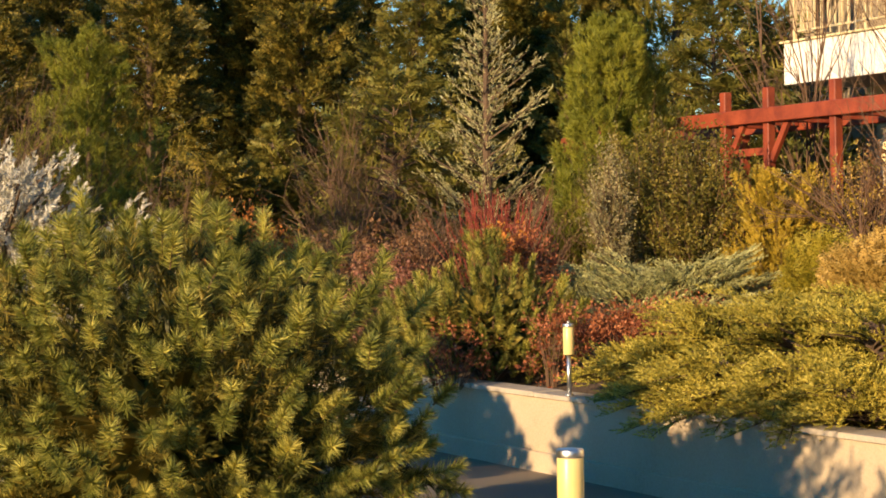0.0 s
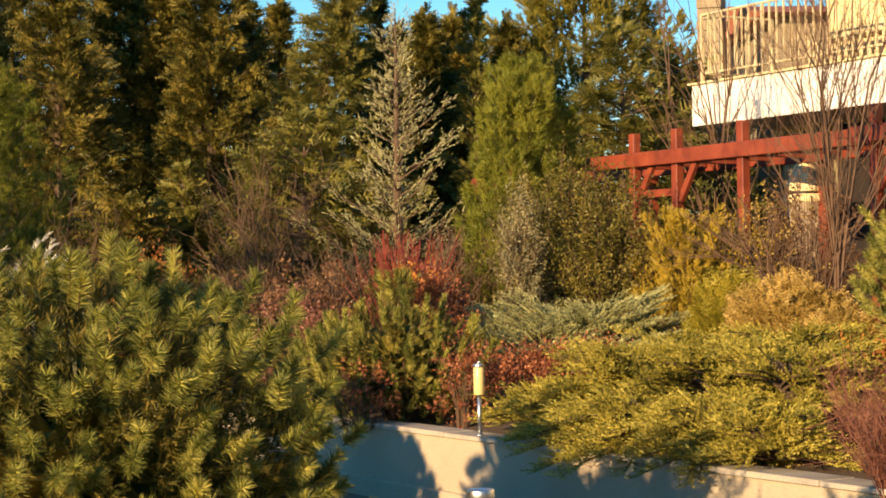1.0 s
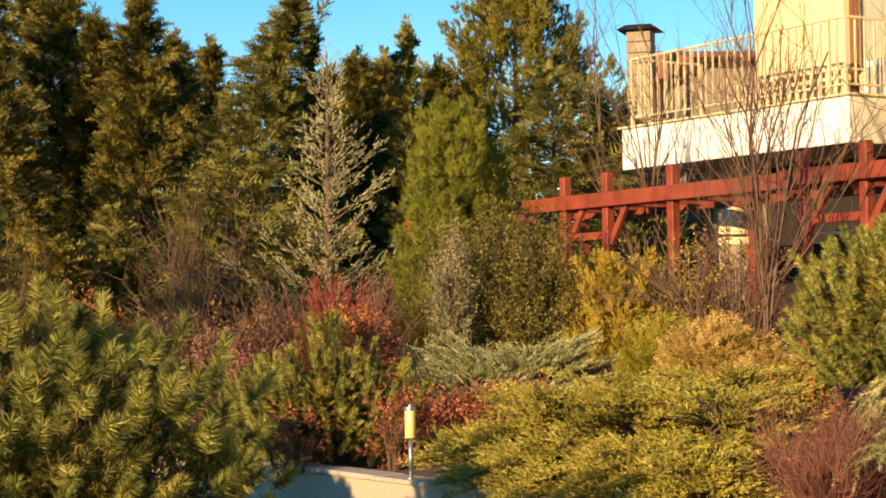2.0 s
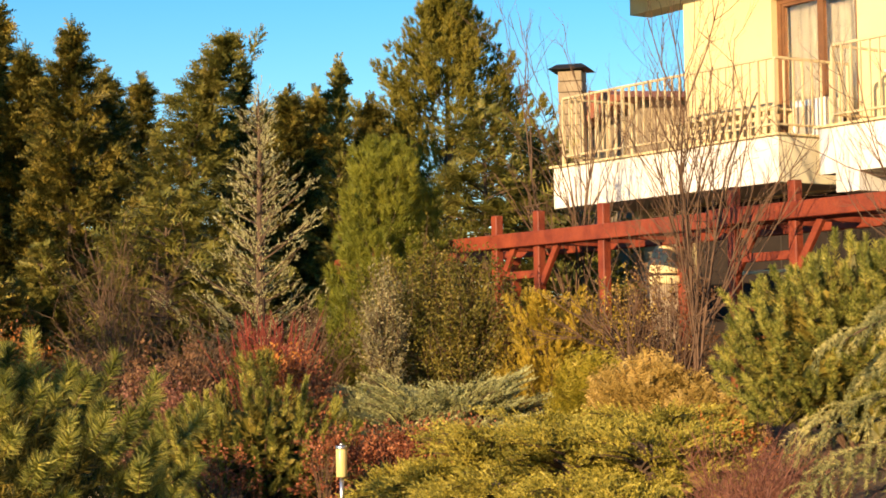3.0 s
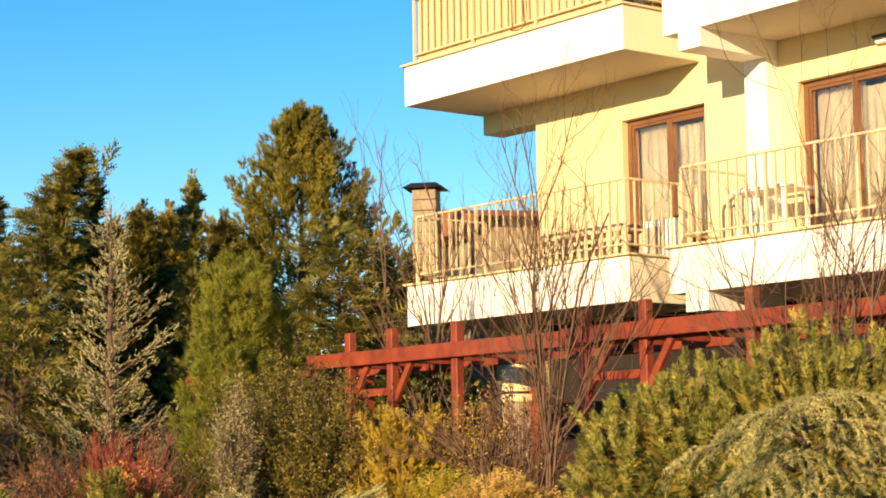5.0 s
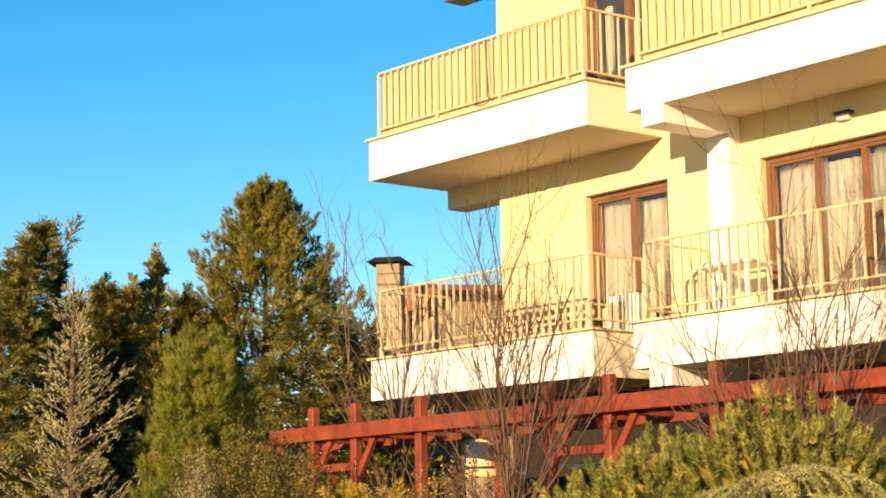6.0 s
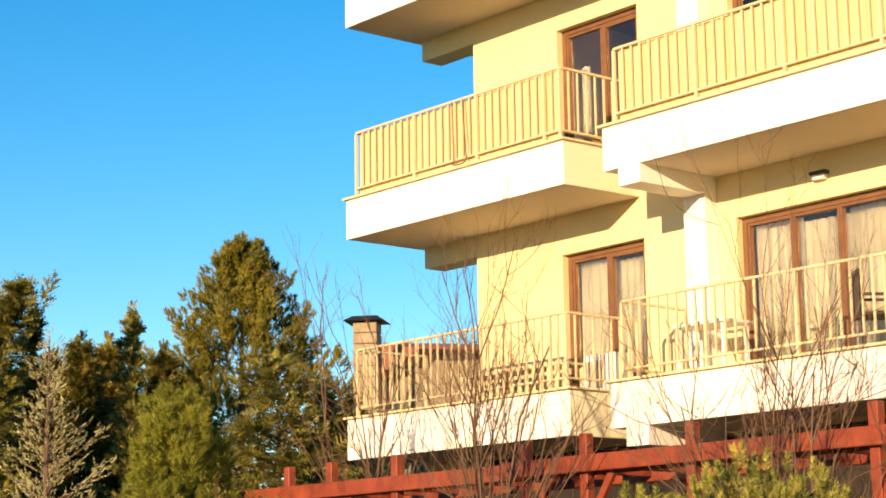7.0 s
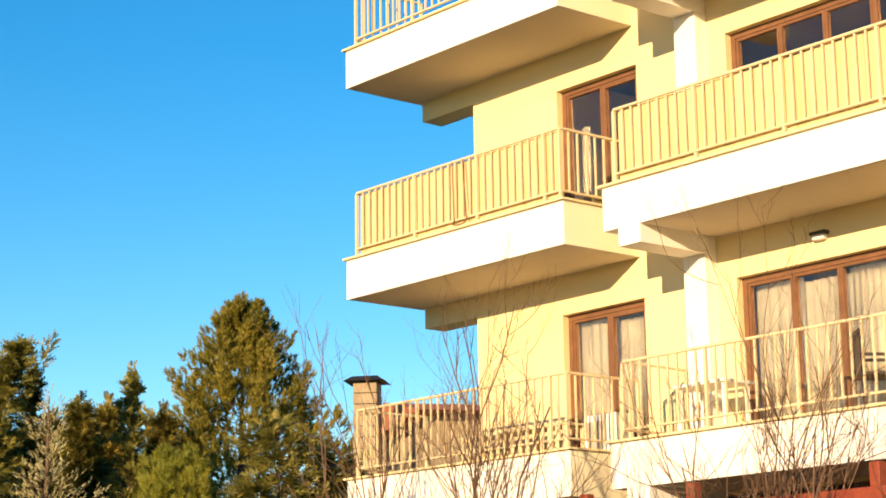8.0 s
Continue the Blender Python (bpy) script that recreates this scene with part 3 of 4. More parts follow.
def retaining_wall(name, b0, b1, label):
    th = thing(name, G(7, b0, 0), label, "wall", kind="structure")
    part("wall_body", grid_box(-28, 36, b0 + 0.03, b1 - 0.03, -0.5, 0.385), M["plaster"], th)
    part("plinth", grid_box(-28, 36, b0 - 0.012, b1 + 0.012, -0.5, -0.055, bevel=0.01), M["plaster"], th)
    a = -28.0
    while a < 36:
        w = 1.16 + 0.05 * math.sin(a * 3.1)
        part("coping_stone", grid_box(a, a + w - 0.012, b0, b1, 0.389, 0.43 + 0.004 * math.sin(a * 7), bevel=0.006), M["coping"], th)
        a += w
    return th


retaining_wall("garden_wall", -7.66, -7.36, "low grey plastered garden wall with pale stone coping")
retaining_wall("near_wall", -12.3, -12.0, "low plastered garden wall with stone coping beside path")


# ---- path lamps ----
def path_lamp(loc, label, knob=True):
    th = thing("path_lamp", loc, label, "lamp", "path lamps")
    part("foot", lathe([(0.034, 0), (0.034, 0.012), (0.018, 0.016)], loc), M["chrome"], th, "round steel foot plate")
    part("stem", lathe([(0.0175, 0.01), (0.0175, 0.33)], loc), M["chrome"], th, "thin polished steel stem")
    part("head", lathe([(0.012, 0.328), (0.042, 0.33), (0.0445, 0.336), (0.0445, 0.548), (0.043, 0.551)], loc, 28), M["lampyellow"], th, "cream yellow cylinder shade")
    part("cap", lathe([(0.0445, 0.551), (0.0455, 0.553), (0.0455, 0.574), (0.043, 0.578), (0.014, 0.58)], loc, 28), M["chrome"], th, "polished steel cap ring")
    if knob:
        part("finial", lathe([(0.013, 0.579), (0.013, 0.596), (0.008, 0.6)], loc, 12), M["chrome"], th)
    return th


path_lamp(at(3.70, 15.45, 0.43), "slim steel path lamp with cream shade on wall coping")
path_lamp(at(3.70, 6.3, 0.43), "slim path lamp with cream shade and steel cap", False)

# ---- apartment house ----
house = thing("apartment_building", G(6, 1.3, 1.2), "cream apartment house with white balcony slabs and brown windows", "building")
WALL_B = 1.3
BODY_A0, BODY_A1, BODY_B1 = 1.25, 22.0, 13.0
FLOORS = [FLOOR1 - 3.0, FLOOR1, FLOOR1 + 3.0, FLOOR1 + 6.0]
OPENINGS = [(2.93, 4.40), (5.90, 8.75), (10.4, 13.2)]
GROUND_OPENINGS = [(1.27, 13.4)]
TOP, SILL = 1.91, -0.16


def wall_storey(z0, z1, zo0, zo1, openings):
    """One storey of the facade with its openings between piers, lintels and sills."""
    edges = [BODY_A0] + [e for o in openings for e in o] + [BODY_A1]
    for i in range(0, len(edges), 2):
        part("wall", grid_box(edges[i], edges[i + 1], WALL_B, WALL_B + 0.3, z0, z1), M["cream"], house)
    for a0, a1 in openings:
        part("lintel", grid_box(a0, a1, WALL_B, WALL_B + 0.3, zo1, z1), M["cream"], house)
        if zo0 > z0:
            part("sill_wall", grid_box(a0, a1, WALL_B, WALL_B + 0.3, z0, zo0), M["cream"], house)


for z in FLOORS:
    wall_storey(z - 0.3, z + 2.70, z + SILL, z + (TOP if z > FLOORS[0] else 2.4), OPENINGS if z > FLOORS[0] else GROUND_OPENINGS)
    part("side_wall", grid_box(BODY_A0, BODY_A0 + 0.3, WALL_B + 0.3, BODY_B1, z - 0.3, z + 2.7), M["cream"], house)
    part("floor_slab", grid_box(BODY_A0 + 0.3, BODY_A1, WALL_B + 0.3, BODY_B1, z - 0.3, z - 0.12), M["room"], house)
    part("room_wall", grid_box(BODY_A0 + 0.3, BODY_A1, WALL_B + 3.3, WALL_B + 3.45, z - 0.12, z + 2.7), M["room"], house)
part("end_wall", grid_box(BODY_A1, BODY_A1 + 0.3, WALL_B, BODY_B1, FLOORS[0] - 0.3, FLOORS[3] + 2.7), M["cream"], house)
part("back_wall", grid_box(BODY_A0, BODY_A1, BODY_B1, BODY_B1 + 0.3, FLOORS[0] - 0.3, FLOORS[3] + 2.7), M["cream"], house)
part("roof", grid_box(0.2, BODY_A1 + 0.8, 0.4, BODY_B1 + 0.8, FLOORS[3] + 2.7, FLOORS[3] + 2.95), M["rooftile"], house, "red tiled roof")

BAL_MESH = {}


def railing(bal, z, path, name="railing", screen=False, spacing=0.142):
    """Posts, rails and balusters along a run of grid points."""
    rl = part(name, grid_box(path[0][0] - 0.02, path[0][0] + 0.02, path[0][1] - 0.02, path[0][1] + 0.02, z, z + 0.9, bevel=0.004), M["rail"], bal, "cream painted metal railing")
    for (a0, b0), (a1, b1) in zip(path, path[1:]):
        n = max(1, round(math.hypot(a1 - a0, b1 - b0) / spacing))
        for zz, hh in ((z + 0.895, 0.03), (z + 0.115, 0.025)):
            part("rail_bar", beam_between(G(a0, b0, zz), G(a1, b1, zz), 0.04, hh, bevel=0.004), M["rail"], rl)
        for i in range(1, n + 1):
            a, b = a0 + (a1 - a0) * i / n, b0 + (b1 - b0) * i / n
            post = i == n or i % 9 == 0
            w = 0.018 if post else 0.0105
            zl, zh = (z, z + 0.88) if post else (z + 0.13, z + 0.88)
            key = (post,)
            if key not in BAL_MESH:
                bm = grid_box(-w, w, -w, w, 0, zh - zl)
                bmesh.ops.translate(bm, vec=-G(0, 0, 0), verts=bm.verts)
                me = bpy.data.meshes.new("baluster")
                bm.to_mesh(me)
                bm.free()
                me.materials.append(M["rail"])
                BAL_MESH[key] = me
            ob = new("post" if post else "baluster", BAL_MESH[key])
            ob.parent = rl
            ob.location = G(a, b, zl) - world_loc(rl)
        if screen and abs(a1 - a0) > 1:
            part("privacy_screen", beam_between(G(a0 + 0.03, b0 + 0.045, z + 0.45), G(a1 - 0.03, b1 + 0.045, z + 0.45), 0.008, 0.86, bevel=0), M["screen"], rl, "cream reed privacy screen")
    return rl


R_END = 15.5
for fl, z in enumerate(FLOORS[1:]):
    # short balcony at the house corner
    sl = part("balcony_slab", grid_box(0.02, 4.35, 0.02, 1.30, z - 0.57, z - 0.03), M["white"], house, "white balcony slab")
    part("slab_cap", grid_box(-0.02, 4.39, -0.03, 1.295, z - 0.028, z, bevel=0.004), M["cream"], sl)
    # thin panel whose darker tint imitates the shaded, bounce-lit slab underside
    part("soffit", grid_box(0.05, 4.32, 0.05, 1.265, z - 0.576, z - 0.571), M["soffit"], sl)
    # added skin, tinted as the low sun colours the white slab end
    part("end_face", grid_box(4.351, 4.356, 0.02, 1.298, z - 0.57, z - 0.03), M["sunwhite"], sl)
    part("beam", grid_box(0.13, 1.25, 1.302, 1.66, z - 0.86, z - 0.572), M["cream"], house)
    part("corner_slab", grid_box(0.02, 1.249, 1.301, 2.6, z - 0.57, z - 0.03), M["white"], house)
    railing(house, z, [(0.19, 1.25), (0.19, 0.07), (4.26, 0.07), (4.26, 1.27)], screen=fl == 1)
    # long balcony
    sl = part("balcony_slab", grid_box(5.02, R_END, 0.02, 1.30, z - 0.55, z - 0.03), M["white"], house, "white balcony slab")
    part("slab_cap", grid_box(4.97, R_END + 0.04, -0.03, 1.295, z - 0.028, z, bevel=0.004), M["cream"], sl)
    # same shade-tinted panel under the long slab
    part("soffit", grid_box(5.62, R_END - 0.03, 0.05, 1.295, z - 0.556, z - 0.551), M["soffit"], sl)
    part("bracket", grid_box(5.26, 5.61, 0.022, 1.298, z - 0.77, z - 0.552), M["white"], house, "white bracket beam")
    if fl:
        part("pier", grid_box(5.26, 5.61, 1.1, 1.298, z - 2.999, z - 0.772), M["white"], house, "white pier")
    railing(house, z, [(5.2, 1.25), (5.2, 0.07), (R_END - 0.05, 0.07)], screen=fl == 1)


def curtain(a0, a1, b, z0, z1, parent, waves):
    bm = bmesh.new()
    n = int((a1 - a0) * 48) + 4
    prev = None
    for i in range(n + 1):
        a = a0 + (a1 - a0) * i / n
        bb = b + 0.025 * math.sin(i * waves) + 0.012 * math.sin(i * 2.3 + waves)
        cur = [bm.verts.new(G(a, bb, zz)) for zz in (z0, z1)]
        if prev:
            f = bm.faces.new((prev[0], cur[0], cur[1], prev[1]))
            f.smooth = True
        prev = cur
    bmesh.ops.solidify(bm, geom=bm.faces[:], thickness=0.004)
    return part("curtain", bm, M["curtain"], parent, "pale hanging curtain")


def window_unit(a0, a1, z0, z1, leaves_n, fl):
    b = WALL_B + 0.10
    w = part("window", grid_box(a0, a1, b, b + 0.09, z1 - 0.07, z1), M["brownwood"], house, "brown wooden balcony window")
    for e in (a0, a1 - 0.07):
        part("frame_post", grid_box(e, e + 0.07, b, b + 0.09, z0, z1 - 0.071), M["brownwood"], w)
    part("frame_sill", grid_box(a0 + 0.071, a1 - 0.071, b, b + 0.09, z0, z0 + 0.07), M["brownwood"], w)
    lw = (a1 - a0 - 0.14) / leaves_n
    for i in range(leaves_n):
        x0, x1 = a0 + 0.072 + lw * i, a0 + 0.068 + lw * (i + 1)
        zb, zt = z0 + 0.072, z1 - 0.073
        s = 0.06 if i == leaves_n - 1 else 0.035
        bm = grid_box(x0, x0 + s, b + 0.012, b + 0.075, zb, zt)
        grid_box(x1 - s, x1, b + 0.012, b + 0.075, zb, zt, bm)
        grid_box(x0 + s + 0.001, x1 - s - 0.001, b + 0.012, b + 0.075, zt - s, zt, bm)
        grid_box(x0 + s + 0.001, x1 - s - 0.001, b + 0.012, b + 0.075, zb, zb + 0.06, bm)
        part("sash", bm, M["brownwood"], w)
        g = part("pane", grid_box(x0 + s - 0.005, x1 - s + 0.005, b + 0.04, b + 0.046, zb + 0.05, zt - s + 0.005), M["glass"], w)
        g.visible_shadow = False
        full = fl == 1
        if full or i == 0:
            c0 = x0 + (-0.02 if full else 0.10)
            c1 = x1 - (-0.02 if full else lw * 0.55)
            curtain(c0, c1, b + 0.17 + 0.02 * i, z0 + 0.02, z1 - (0.09 + 0.06 * (i % 2) if full else 0.5), w, 0.85 + 0.2 * i)


for fl, z in enumerate(FLOORS):
    if fl == 0:
        # added panels, near black to stand in for deep shade behind the pergola
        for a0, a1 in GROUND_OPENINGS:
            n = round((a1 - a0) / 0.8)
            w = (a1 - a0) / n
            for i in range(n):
                part("shutter", grid_box(a0 + i * w + 0.005, a0 + (i + 1) * w - 0.005, WALL_B + 0.12, WALL_B + 0.18, z + SILL, z + 2.4, bevel=0.01), M["darkwood"], house, "added near-black panel for the shaded ground floor")
        continue
    for (a0, a1), nl in zip(OPENINGS, (2, 4, 3)):
        window_unit(a0, a1, z + SILL, z + TOP, nl, fl)
    # wall lamp over the long balcony
    if fl:
        wl = thing("wall_lamp", G(7.19, 1.3, z + 2.17), "small steel and white bulkhead lamp on the wall", "lamp", "wall lamps")
        part("lamp_body", grid_box(7.08, 7.31, 1.2, 1.3, z + 2.18, z + 2.22, bevel=0.01), M["tin"], wl)
        part("diffuser", grid_box(7.11, 7.28, 1.21, 1.298, z + 2.12, z + 2.179, bevel=0.012), M["plastic"], wl)

# ---- balcony furniture ----
def plastic_chair(a, b, z, turn, label, material):
    th = thing("garden_chair", G(a, b, z), label, "chair", "balcony chairs")
    base = G(a, b, z)
    m = Matrix.Translation(base) @ Matrix.Rotation(turn, 4, "Z")

    def bx(x0, x1, y0, y1, z0, z1, name):
        bm = bmesh.new()
        bmesh.ops.create_cube(bm, size=1)
        bmesh.ops.scale(bm, vec=(x1 - x0, y1 - y0, z1 - z0), verts=bm.verts)
        bmesh.ops.translate(bm, vec=((x0 + x1) / 2, (y0 + y1) / 2, (z0 + z1) / 2), verts=bm.verts)
        bmesh.ops.bevel(bm, geom=bm.edges[:], offset=0.006, segments=1, affect="EDGES")
        bmesh.ops.transform(bm, matrix=m, verts=bm.verts)
        part(name, bm, material, th)

    bx(-0.23, 0.23, -0.22, 0.22, 0.40, 0.43, "seat")
    for x in (-0.22, 0.18):
        for y in (-0.22, 0.18):
            bx(x, x + 0.04, y, y + 0.04, 0, 0.40, "leg")
        bx(x, x + 0.04, -0.20, 0.22, 0.60, 0.63, "armrest")
    for i in range(5):
        bx(-0.21 + i * 0.09, -0.15 + i * 0.09, 0.20, 0.225, 0.43, 0.84, "back_slat")
    bx(-0.23, 0.23, 0.198, 0.23, 0.84, 0.89, "top_rail")
    return th


DECK = FLOOR1 - 0.02
part_rot = math.atan2(UA.y, UA.x)


def slatted_bench(a0, a1, b, z, label):
    th = thing("slatted_bench", G((a0 + a1) / 2, b, z), label, "bench")
    for i in range(4):
        part("seat_board", grid_box(a0, a1, b + i * 0.1, b + i * 0.1 + 0.085, z + 0.43, z + 0.46, bevel=0.005), M["rail"], th)
    n = round((a1 - a0) / 0.14)
    for i in range(n + 1):
        a = a0 + 0.03 + (a1 - a0 - 0.06) * i / n
        part("slat", grid_box(a - 0.03, a + 0.03, b + 0.01, b + 0.03, z + 0.05, z + 0.425, bevel=0.004), M["rail"], th)
    part("shelf", grid_box(a0 + 0.03, a1 - 0.03, b + 0.05, b + 0.36, z + 0.08, z + 0.10), M["darkwood"], th)
    for a in (a0 + 0.02, a1 - 0.08):
        part("leg", grid_box(a, a + 0.06, b + 0.33, b + 0.38, z, z + 0.425), M["rail"], th)
    return th


slatted_bench(1.5, 3.5, 0.75, DECK, "low cream slatted bench on the balcony")
for a, b in ((8.3, 0.7), (9.0, 0.8)):
    plastic_chair(a, b, DECK, part_rot + 0.3 * a, "dark woven garden chair on balcony", M["blackplastic"])


def balcony_table(a, b, z, material, label):
    th = thing("balcony_table", G(a, b, z), label, "table")
    part("tabletop", grid_box(a - 0.4, a + 0.4, b - 0.25, b + 0.25, z + 0.58, z + 0.62, bevel=0.008), material, th)
    for da in (-0.36, 0.32):
        for db in (-0.21, 0.17):
            part("leg", grid_box(a + da, a + da + 0.04, b + db, b + db + 0.04, z, z + 0.579), material, th)


balcony_table(6.0, 0.7, DECK, M["plastic"], "white plastic table on the long balcony")
ac = thing("air_conditioner", G(4.0, 1.12, DECK), "white outdoor air conditioner unit with round dark grille", "air conditioner")
part("casing", grid_box(3.62, 4.2, 0.95, 1.25, DECK + 0.02, DECK + 0.52, bevel=0.012), M["plastic"], ac)
part("grille", grid_box(3.68, 3.98, 0.94, 0.949, DECK + 0.1, DECK + 0.44, bevel=0.003), M["coping"], ac)

# ---- pergola ----
PB = -2.0
perg = thing("pergola", G(5, PB, 1.1), "red stained wooden pergola with braced posts", "pergola")
PTOP, BEAM_T, BEAM_B = FLOOR1 - 0.83, FLOOR1 - 1.06, FLOOR1 - 1.27
POSTS = [1.55, 2.41, 3.64, 5.80, 6.70, 8.15, 10.3, 11.2]
for i, a in enumerate(POSTS):
    part("post", grid_box(a - 0.055, a + 0.055, PB - 0.055, PB + 0.055, 1.0, PTOP, bevel=0.01), M["redwood"], perg)
for a0, a1, off in ((0.62, 5.9, 0.0), (5.55, 13.5, 0.02)):
    part("beam", grid_box(a0, a1, PB - 0.11 - off, PB - 0.057 - off, BEAM_B + 0.03 + off, BEAM_T - 0.01 + off, bevel=0.008), M["redwood"], perg)
    part("beam", grid_box(a0, a1, PB + 0.057, PB + 0.11, BEAM_B + 0.03, BEAM_T - 0.01, bevel=0.008), M["redwood"], perg)
part("rear_beam", grid_box(-4.15, 13.5, -0.98, -0.86, BEAM_B, BEAM_T, bevel=0.008), M["redwood"], perg)
for a in (-3.2, 0.2, 3.6, 7.0, 10.4):
    part("post", grid_box(a - 0.07, a + 0.07, -0.86, -0.72, 1.0, PTOP - 0.1, bevel=0.01), M["redwood"], perg)
a = 1.0
while a < 13.4:
    part("rafter", grid_box(a - 0.025, a + 0.025, PB + 0.135, -0.99, BEAM_B + 0.05, BEAM_T - 0.02, bevel=0.004), M["redwood"], perg)
    a += 0.62
for a0, a1 in ((1.55, 2.41), (5.80, 6.70), (10.3, 11.2)):
    for zz in (BEAM_B - 0.30, BEAM_B - 0.80, BEAM_B - 1.15):
        part("rung", grid_box(a0 + 0.056, a1 - 0.056, PB - 0.03, PB + 0.03, zz - 0.045, zz + 0.045, bevel=0.006), M["redwood"], perg)
    for s, e in ((a0 + 0.05, 1), (a1 + 0.05, 1)):
        part("brace", beam_between(G(s, PB, BEAM_B - 0.42), G(s + 0.32 * e, PB, BEAM_B + 0.04), 0.06, 0.08), M["redwood"], perg)

# ---- neighbour house: chimney and roof beyond the trees ----
nb = thing("neighbour_house", at(16.3, 40, 1.0), "low house with red tiled roof and stone chimney", "house")
p0 = at(16.3, 40)
bm = bmesh.new()
for v in ((-3.2, -3, -0.5), (3.2, -3, -0.5), (3.2, 3, -0.5), (-3.2, 3, -0.5), (-3.2, -3, 6.55), (3.2, -3, 6.55), (3.2, 3, 6.55), (-3.2, 3, 6.55)):
    bm.verts.new(p0 + Vector(v))
bm.verts.ensure_lookup_table()
for f in ((0, 1, 5, 4), (1, 2, 6, 5), (2, 3, 7, 6), (3, 0, 4, 7), (4, 5, 6, 7)):
    bm.faces.new([bm.verts[i] for i in f])
part("wall", bm, M["stone"], nb, "brown stone wall")
bm = bmesh.new()
rv = [bm.verts.new(p0 + Vector(v)) for v in ((-3.6, -3.5, 6.5), (3.6, -3.5, 6.5), (3.6, 3.5, 6.5), (-3.6, 3.5, 6.5), (-3.6, 0, 7.1), (3.6, 0, 7.1))]
for f in ((0, 1, 5, 4), (2, 3, 4, 5), (3, 0, 4), (1, 2, 5), (3, 2, 1, 0)):
    bm.faces.new([rv[i] for i in f])
bmesh.ops.recalc_face_normals(bm, faces=bm.faces[:])
part("roof", bm, M["rooftile"], nb, "red tiled hip roof")
pc = at(10.75, 36.4)
for i in range(30):
    z0 = 0.8 + i * 0.21
    bm = bmesh.new()
    bmesh.ops.create_cube(bm, size=1)
    bmesh.ops.scale(bm, vec=(0.46 + 0.015 * math.sin(i * 9), 0.46, 0.2), verts=bm.verts)
    bmesh.ops.rotate(bm, matrix=Matrix.Rotation(-0.4, 3, "Z"), verts=bm.verts)
    bmesh.ops.bevel(bm, geom=bm.edges[:], offset=0.012, segments=1, affect="EDGES")
    bmesh.ops.translate(bm, vec=(pc.x, pc.y, z0 + 0.1), verts=bm.verts)
    part("chimney_stone", bm, M["stone"], nb)
bm = bmesh.new()
bmesh.ops.create_cone(bm, cap_ends=True, segments=4, radius1=0.55, radius2=0.34, depth=0.1)
bmesh.ops.rotate(bm, matrix=Matrix.Rotation(-0.4 + math.pi / 4, 3, "Z"), verts=bm.verts)
bmesh.ops.translate(bm, vec=(pc.x, pc.y, 7.16), verts=bm.verts)
part("chimney_cap", bm, M["tin"], nb, "dark sheet metal chimney cap")

pq = at(13.4, 22.6, 1.17)
bbq = thing("garden_oven", pq, "white rounded garden oven under the pergola", "oven")
part("base", lathe([(0.22, 0.0), (0.22, 1.34)], pq, 20), M["stone"], bbq, "rough brown stone base")
part("shelf", lathe([(0.23, 1.34), (0.25, 1.35), (0.25, 1.43), (0.23, 1.44)], pq, 20), M["cream"], bbq)
part("hood", lathe([(0.22, 1.47), (0.22, 1.50), (0.19, 1.62), (0.13, 1.75), (0.08, 1.84), (0.05, 1.87)], pq, 20), M["cream"], bbq)
part("gap", lathe([(0.19, 1.43), (0.19, 1.48)], pq, 20), M["tin"], bbq)
hr = thing("handrail", G(5.0, -0.3, 1.2), "pale metal handrail on the terrace", "railing")
part("bar", beam_between(G(4.0, -0.3, 2.62), G(6.4, -0.3, 2.62), 0.04, 0.04), M["rail"], hr)
for a in (4.0, 5.2, 6.4):
    part("post", grid_box(a - 0.02, a + 0.02, -0.32, -0.28, 1.1, 2.60), M["rail"], hr)

cable = thing("cable", G(2.4, 0.03, FLOORS[2] + 0.1), "thin brown cable hanging in a loop on the railing", "cable")
o = np.array(cable.location)
run = [G(2.28 + 0.02 * u, 0.03, FLOORS[2] + 0.88 - 0.8 * u) for u in np.linspace(0, 1, 8)]
run += [G(2.42 + 0.14 * math.cos(v), 0.02, FLOORS[2] + 0.07 - 0.04 * math.sin(v)) for v in np.linspace(3.14, 0, 8)]
run += [G(2.55 - 0.06 * u, 0.03, FLOORS[2] + 0.1 + 0.78 * u) for u in np.linspace(0, 1, 8)]
tri_mesh("cord", tube([np.array(q) - o for q in run], 0.009, 0.009, 5), M["brownwood"], cable)

